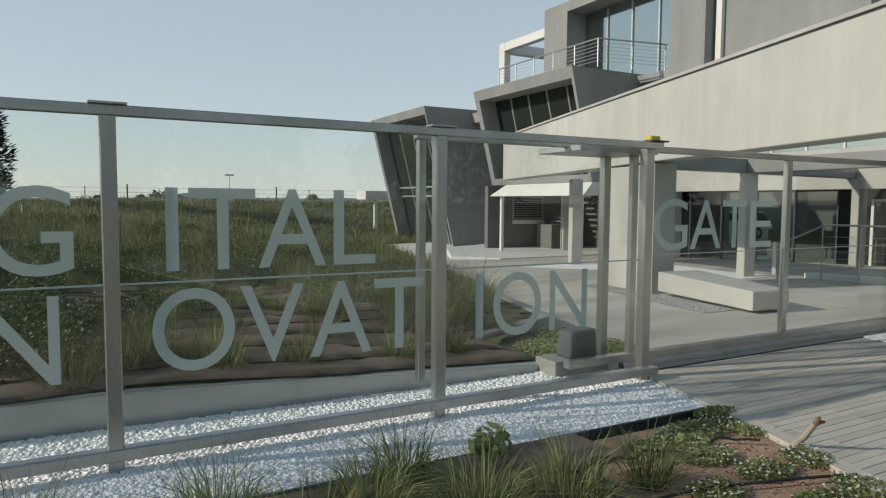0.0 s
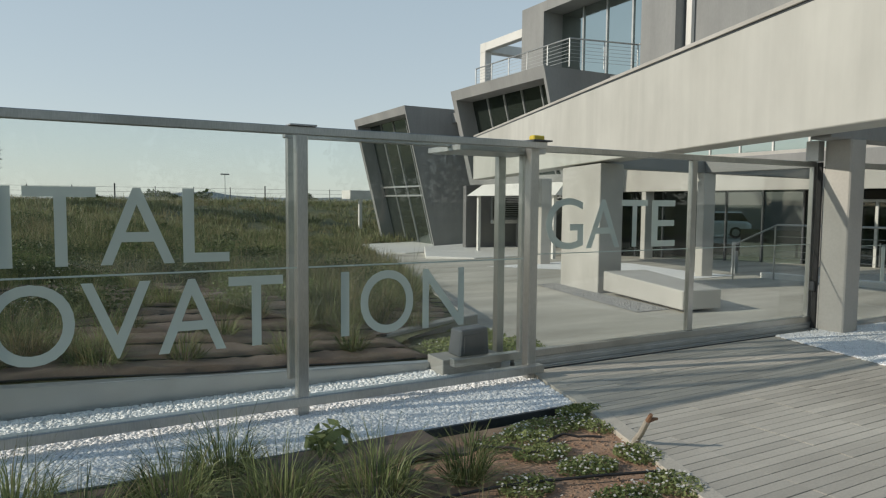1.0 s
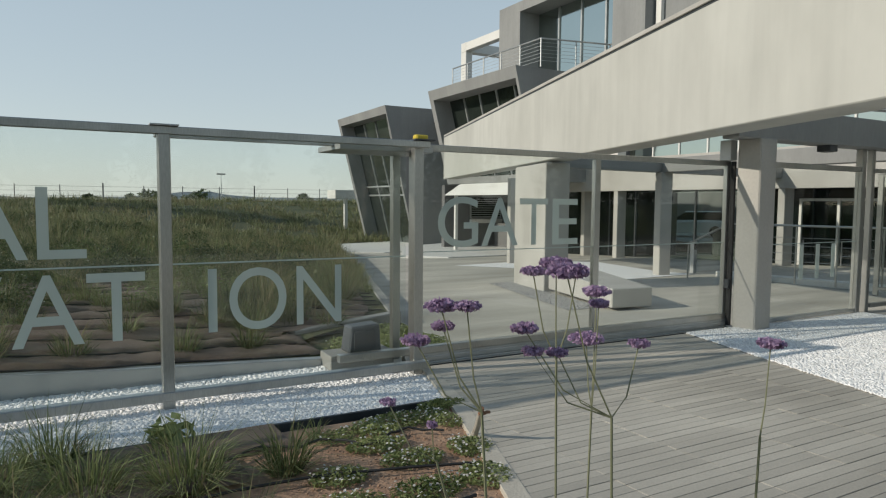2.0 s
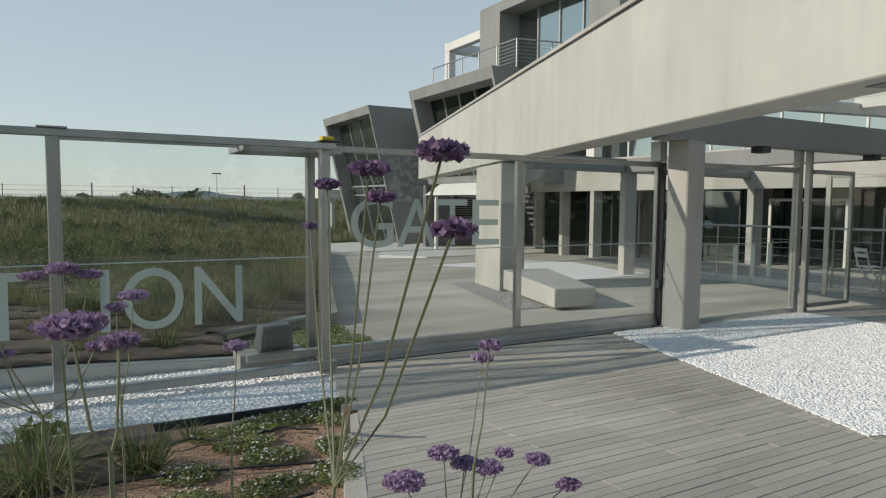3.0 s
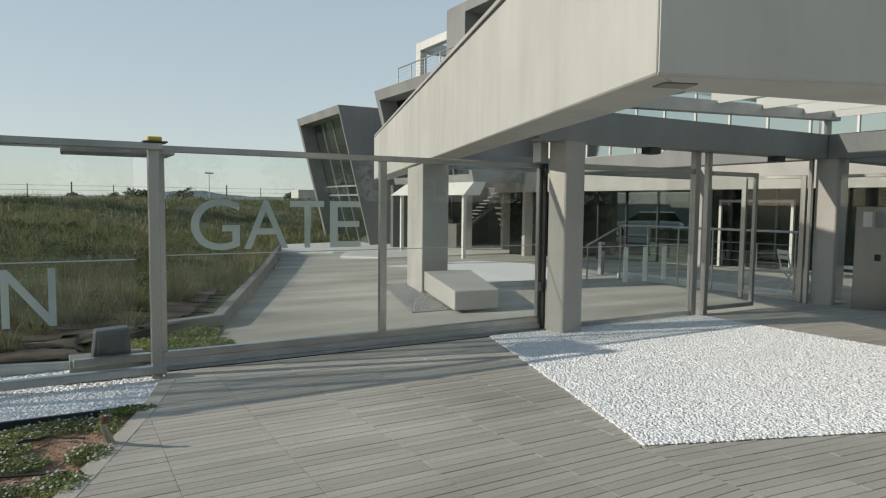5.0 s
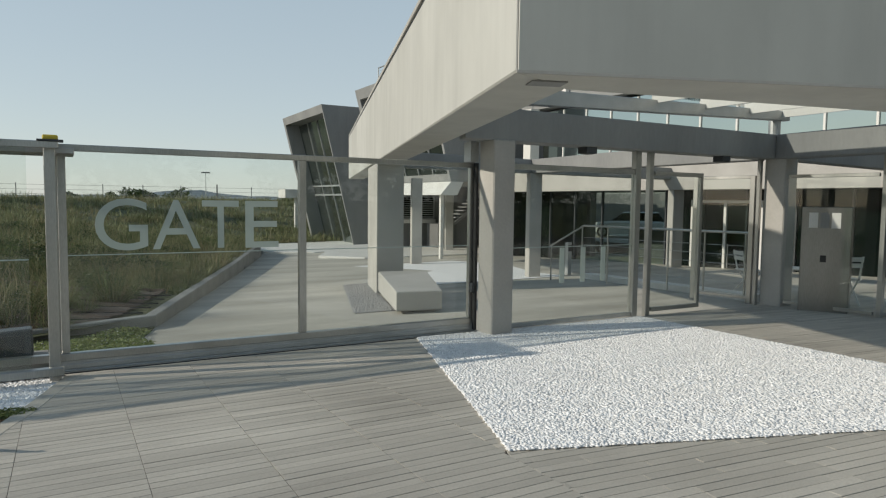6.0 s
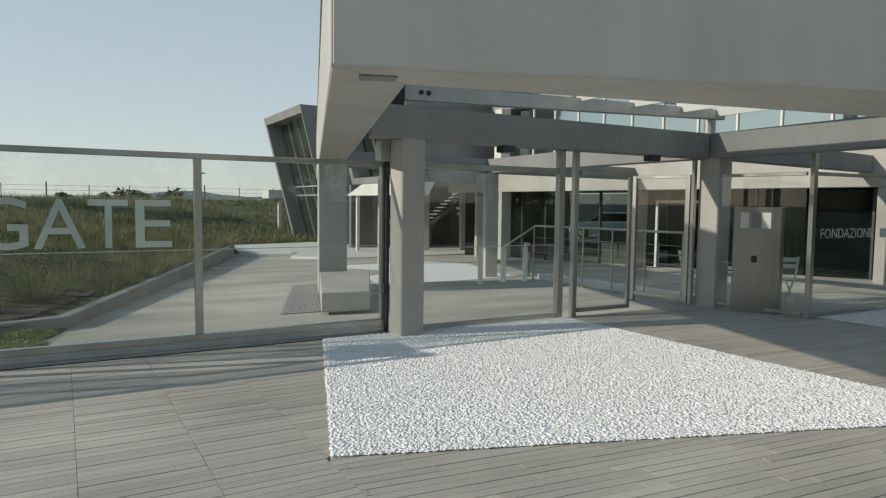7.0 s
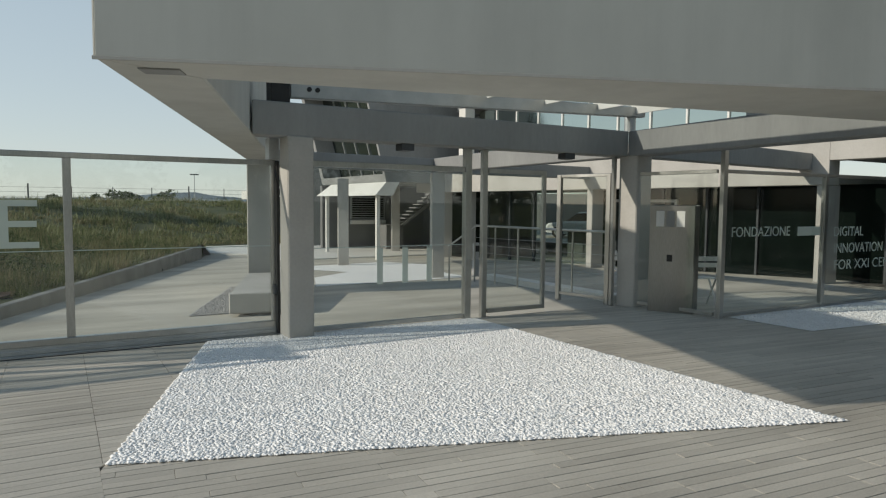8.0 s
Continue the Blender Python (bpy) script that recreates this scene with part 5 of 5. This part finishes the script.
for x in (10.4, 13.06):
    lb = thing("beam_lamp", "small grey square lamp under the concrete beam", "lamp", "beam lamps")
    part("housing", box(x - 0.09, x + 0.09, 4.22, 4.4, 2.265, 2.35, 0.006), DARKMETAL, lb)
    part("lens", box(x - 0.06, x + 0.06, 4.25, 4.37, 2.258, 2.265, 0), GREY, lb)

# balcony on the office block
bal = thing("balcony_railing", "steel balcony railing with thin horizontal wires", "railing")
corner = [(17.2, 26.3), (17.17, 19.55), (20.1, 19.0), (20.1, 18.4)]
for (ax, ay), (bx, by) in zip(corner, corner[1:]):
    part("top_rail", tube([(ax, ay, 7.75), (bx, by, 7.75)], 0.03, 6), GALV, bal)
    n = max(1, round(math.hypot(bx - ax, by - ay) / 1.25))
    for i in range(n):
        t = i / n
        x, y = ax + (bx - ax) * t, ay + (by - ay) * t
        part("post", tube([(x, y, 6.7), (x, y, 7.75)], 0.028, 6), GALV, bal)
    for k in range(6):
        part("wire", tube([(ax, ay, 6.93 + 0.135 * k), (bx, by, 6.93 + 0.135 * k)], 0.008, 4), GALV, bal)
per = thing("roof_frame", "white rendered open roof frame behind the balcony", "pergola")
part("beam", box(21.42, 29, 32.2, 32.75, 10.15, 10.68, 0.02), WHITE, per)
part("beam", box(21.42, 21.85, 26.4, 32.2, 10.2, 10.66, 0.02), WHITE, per)
part("post", box(21.42, 21.85, 32.2, 32.75, 6.7, 10.15, 0.02), WHITE, per)
structure(part("roof_terrace", box(20.0, 29, 28.4, 34.2, 6.15, 6.72), GREY), "grey roof terrace behind the office block")
structure(part("downpipe", box(20.22, 20.38, 16.55, 16.8, 5.6, 10.1), WHITE), "white downpipe on the upper wall")

# ---- distance ----
# Posts and wires take a dark colour for standing against bright sky.
ff = thing("boundary_fence", "thin wire boundary fence across the field, toned dark against the sky", "fence")
for i in range(-8, 24):
    x = 4.1 + 3.65 * i
    top = 2.95 if i % 4 else 3.15
    part("post", tube([(x, 72, F(x, 72) - 0.2), (x, 72, top)], 0.04 if i % 4 else 0.07, 6), DARKMETAL, ff)
for z in (1.9, 2.35, 2.8):
    part("wire", tube([(-26, 72, z), (88, 72, z)], 0.016, 4), DARKMETAL, ff)
mast = thing("lamp_mast", "tall floodlight mast beyond the field", "lamp")
part("pole", tube([(57.8, 300, 0.5), (57.8, 300, 13)], 0.22, 8, r_end=0.12), GALV, mast)
part("head", box(56.0, 59.6, 299.6, 300.4, 12.7, 13.2, 0.05), DARKMETAL, mast)


def crown(c, size, n, leaf_size, name, material, parent):
    """An uneven crown of many small leaf clumps."""
    lobes = [Vector(c) + Vector((rng.uniform(-1, 1) * size[0] * 0.6, rng.uniform(-1, 1) * size[1] * 0.6, rng.uniform(-0.5, 0.6) * size[2])) for _ in range(7)]
    k = rng.integers(0, len(lobes), n)
    d = rng.normal(size=(n, 3))
    d /= np.linalg.norm(d, axis=1)[:, None]
    p = np.array([lobes[i][:] for i in k]) + d * np.array(size) * rng.uniform(0.25, 0.6, (n, 1))
    t, u = rng.normal(size=(n, 3)), rng.normal(size=(n, 3))
    t /= np.linalg.norm(t, axis=1)[:, None]
    u /= np.linalg.norm(u, axis=1)[:, None]
    s = leaf_size * rng.uniform(0.6, 1.4, n)[:, None]
    v = np.stack([p - t * s, p + u * s * 0.6, p + t * s, p - u * s * 0.6], 1)
    return arrays(name, v.reshape(-1, 3), np.arange(n * 4).reshape(-1, 4), material, parent)


for x, w, h in ((16.6, 2.2, 1.2), (22.7, 4, 2.0), (26.7, 3, 1.5), (34.8, 4.5, 2.3), (70.8, 3, 1.7), (6, 2.5, 1.1)):
    tr = thing("far_tree", "round dark green tree beyond the boundary fence", "tree", "distant trees")
    part("trunk", tube([(x, 220, 0.6), (x, 220, 1.4 + h * 0.5)], 0.25, 6), mat_wood, tr)
    crown((x, 220, 1.3 + h * 0.6), (w, w, h), 500, 0.5, "crown", BUSH, tr)


# Unseen trees behind the viewpoint: mirrored in the glass, they also block sky light.
for x, y, w, h in ((-34, -20, 3.4, 3.4), (-26, -27, 4.0, 4.4), (-17, -24, 3.6, 3.8), (-9, -29, 4.4, 4.8), (0, -25, 3.6, 3.6), (8, -30, 4.6, 5.0), (16, -26, 3.8, 4.0), (25, -31, 4.8, 5.2), (34, -27, 4.0, 4.2), (43, -30, 4.6, 4.6), (-40, -8, 3.8, 4.0)):
    tr = thing("unseen_tree", "leafy dark green tree added out of view for reflections and sky cover", "tree", "roadside trees")
    part("trunk", tube([(x, y, 0.0), (x + 0.2, y, 1.5), (x + 0.1, y + 0.1, 1.6 + h)], 0.28, 8, r_end=0.1), mat_wood, tr)
    for k in range(3):
        a = k * 2.1 + x
        part("limb", tube([(x + 0.15, y, 1.6), (x + 0.8 * math.cos(a), y + 0.8 * math.sin(a), 2.6), (x + 0.45 * w * math.cos(a), y + 0.45 * w * math.sin(a), 2.0 + h * 0.8)], 0.12, 6, r_end=0.04), mat_wood, tr)
    crown((x, y, 1.6 + h * 0.75), (w, w, h), 2600, 0.26, "crown", BUSH, tr)


def conifer(x, y, z, r, h, n):
    """A dense tall conifer: trunk and drooping sprays."""
    tr = thing("conifer", "tall dense dark green conifer beside the field", "tree", "conifers")
    part("trunk", tube([(x, y, z - 0.3), (x, y, z + h * 0.9)], 0.25, 8, r_end=0.05), mat_wood, tr)
    a, s = rng.uniform(0, 2 * np.pi, n), rng.uniform(0.02, 1, n)
    rr = r * (1 - s ** 2.6) * (0.75 + 0.3 * rng.uniform(0, 1, n)) * (0.88 + 0.12 * np.sin(a * 5 + s * 25))
    p = np.stack([x + np.cos(a) * rr, y + np.sin(a) * rr, z + s * h], 1)
    out = np.stack([np.cos(a), np.sin(a), rng.uniform(-0.2, 0.9, n)], 1)
    side = np.stack([-np.sin(a), np.cos(a), rng.normal(0, 0.3, n)], 1)
    q = 0.22 * rng.uniform(0.6, 1.5, n)[:, None]
    v = np.stack([p - out * q, p + side * q * 0.5, p + out * q, p - side * q * 0.5], 1)
    arrays("crown", v.reshape(-1, 3), np.arange(n * 4).reshape(-1, 4), NEEDLE, tr)


conifer(-7.4, 56, 1.1, 3.6, 12.0, 12000)
conifer(-13.5, 60, 1.1, 3.0, 13, 5000)
structure(part("boundary_wall", prism([(-22, 52.5), (-4.3, 52.5), (-4.3, 53), (-22, 53)], 0.6, [2.9, 2.35, 2.35, 2.9]), CONC), "grey concrete boundary wall beside the conifers")
# hills, their blue-grey haze put into the colour
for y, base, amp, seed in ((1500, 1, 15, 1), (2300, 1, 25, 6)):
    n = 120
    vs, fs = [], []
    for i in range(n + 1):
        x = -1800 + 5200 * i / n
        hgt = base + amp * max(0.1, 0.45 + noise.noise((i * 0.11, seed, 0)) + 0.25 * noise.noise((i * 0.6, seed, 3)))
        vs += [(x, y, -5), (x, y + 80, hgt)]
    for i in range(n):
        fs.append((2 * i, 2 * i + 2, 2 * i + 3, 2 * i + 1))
    structure(arrays("backdrop", vs, fs, HAZED_HILL), "low wooded hills on the horizon, coloured with distance haze")
sheet_pts = [(5, 88), (48, 88), (70, 130), (8, 130)]
structure(part("far_soil", prism(sheet_pts, 1.0, [1.36, 1.36, 1.42, 1.42]), FAROCHRE), "strip of bare reddish soil beyond the fence")


def car(x, y, z, yaw):
    """A white estate car: lofted body, dark glasshouse, wheels with tyre and rim, lamps."""
    ob = thing("parked_car", "white car set behind the lobby in place of its reflection", "car")
    prof = [(-2.15, 0.35, 0.62, 0.78), (-1.9, 0.28, 0.82, 0.86), (-0.9, 0.22, 0.95, 0.9), (0.9, 0.22, 0.98, 0.9), (1.9, 0.25, 0.95, 0.86), (2.15, 0.4, 0.8, 0.76)]
    bm = bmesh.new()
    rings = [[bm.verts.new(p) for p in ((a, -w, lo), (a, -w, hi - 0.12), (a, -w + 0.1, hi), (a, w - 0.1, hi), (a, w, hi - 0.12), (a, w, lo))] for a, lo, hi, w in prof]
    for r, s in zip(rings, rings[1:]):
        for k in range(6):
            bm.faces.new((r[k], r[(k + 1) % 6], s[(k + 1) % 6], s[k]))
    bm.faces.new(rings[0])
    bm.faces.new(rings[-1][::-1])
    part("body", bm, CARPAINT, ob)
    part("glasshouse", hexa(bmesh.new(), [(-0.95, -0.8, 0.94), (2.0, -0.8, 0.96), (2.0, 0.8, 0.96), (-0.95, 0.8, 0.94)], [(-0.25, -0.62, 1.4), (1.65, -0.62, 1.42), (1.65, 0.62, 1.42), (-0.25, 0.62, 1.4)], 0.04), WINDOW, ob)
    part("roof", hexa(bmesh.new(), [(-0.3, -0.64, 1.4), (1.7, -0.64, 1.42), (1.7, 0.64, 1.42), (-0.3, 0.64, 1.4)], [(-0.2, -0.55, 1.47), (1.6, -0.55, 1.48), (1.6, 0.55, 1.48), (-0.2, 0.55, 1.47)], 0.02), CARPAINT, ob)
    for a in (-1.35, 1.35):
        for s in (-0.8, 0.8):
            wheel = part("wheel", tube([(a, s - 0.1, 0.32), (a, s + 0.1, 0.32)], 0.32, 20), RUBBER, ob)
            part("rim", tube([(a, s - 0.11, 0.32), (a, s + 0.11, 0.32)], 0.2, 14), GALV, wheel)
    for s in (-0.62, 0.62):
        part("headlight", box(-2.17, -2.0, s - 0.16, s + 0.16, 0.6, 0.72, 0.02), GALV, ob)
    ob.matrix_basis = pose(x, y, z, 0, 0, yaw)
    return ob


# Reflections in the lobby glass, built as solid things behind it.
structure(part("parking", prism([(28, 17), (50, 17), (50, 42), (28, 42)], -1.6, -0.3), DRIVE), "pale slab added behind the lobby to carry the car")
car(32.6, 25.6, -0.3, -48.7)
structure(part("stand_in_wall", prism([(40, 20), (40.4, 20), (40.4, 48), (40, 48)], -0.3, 2.4), DARKWALL), "dark wall added in place of trees mirrored in the lobby glass")
porch = thing("porch", "small white flat porch roof on a thin post", "porch")
part("roof", box(18.6, 21, 46.2, 48, 1.75, 2.4, 0.02), WHITE, porch)
part("post", box(19.4, 19.65, 46.4, 46.65, -1.6, 1.75, 0.02), WHITE, porch)
# White stairs coloured grey in place of the shade they stand in.
stair = thing("staircase", "open staircase greyed for the shade under the office block", "staircase")
for k in range(10):
    x, z = 21.4 + 0.25 * k, 0.62 + 0.176 * k
    part("tread", box(x, x + 0.3, 26.62, 27.68, z, z + 0.05, 0.006), GREY, stair)
for y in (26.57, 27.68):
    part("stringer", hexa(bmesh.new(), [(21.3, y, 0.42), (21.55, y, 0.42), (21.55, y + 0.05, 0.42), (21.3, y + 0.05, 0.42)], [(23.8, y, 2.18), (24.05, y, 2.18), (24.05, y + 0.05, 2.18), (23.8, y + 0.05, 2.18)]), GREY, stair)
part("landing", box(20.6, 21.55, 26.55, 27.75, -1.3, 0.5, 0.01), DARKWALL, stair)
counter = thing("reception_counter", "dark grey reception counter behind the lobby glass", "counter")
part("body", box(24.2, 25.0, 14.6, 17.2, -1.2, 0.6), DARKWALL, counter)
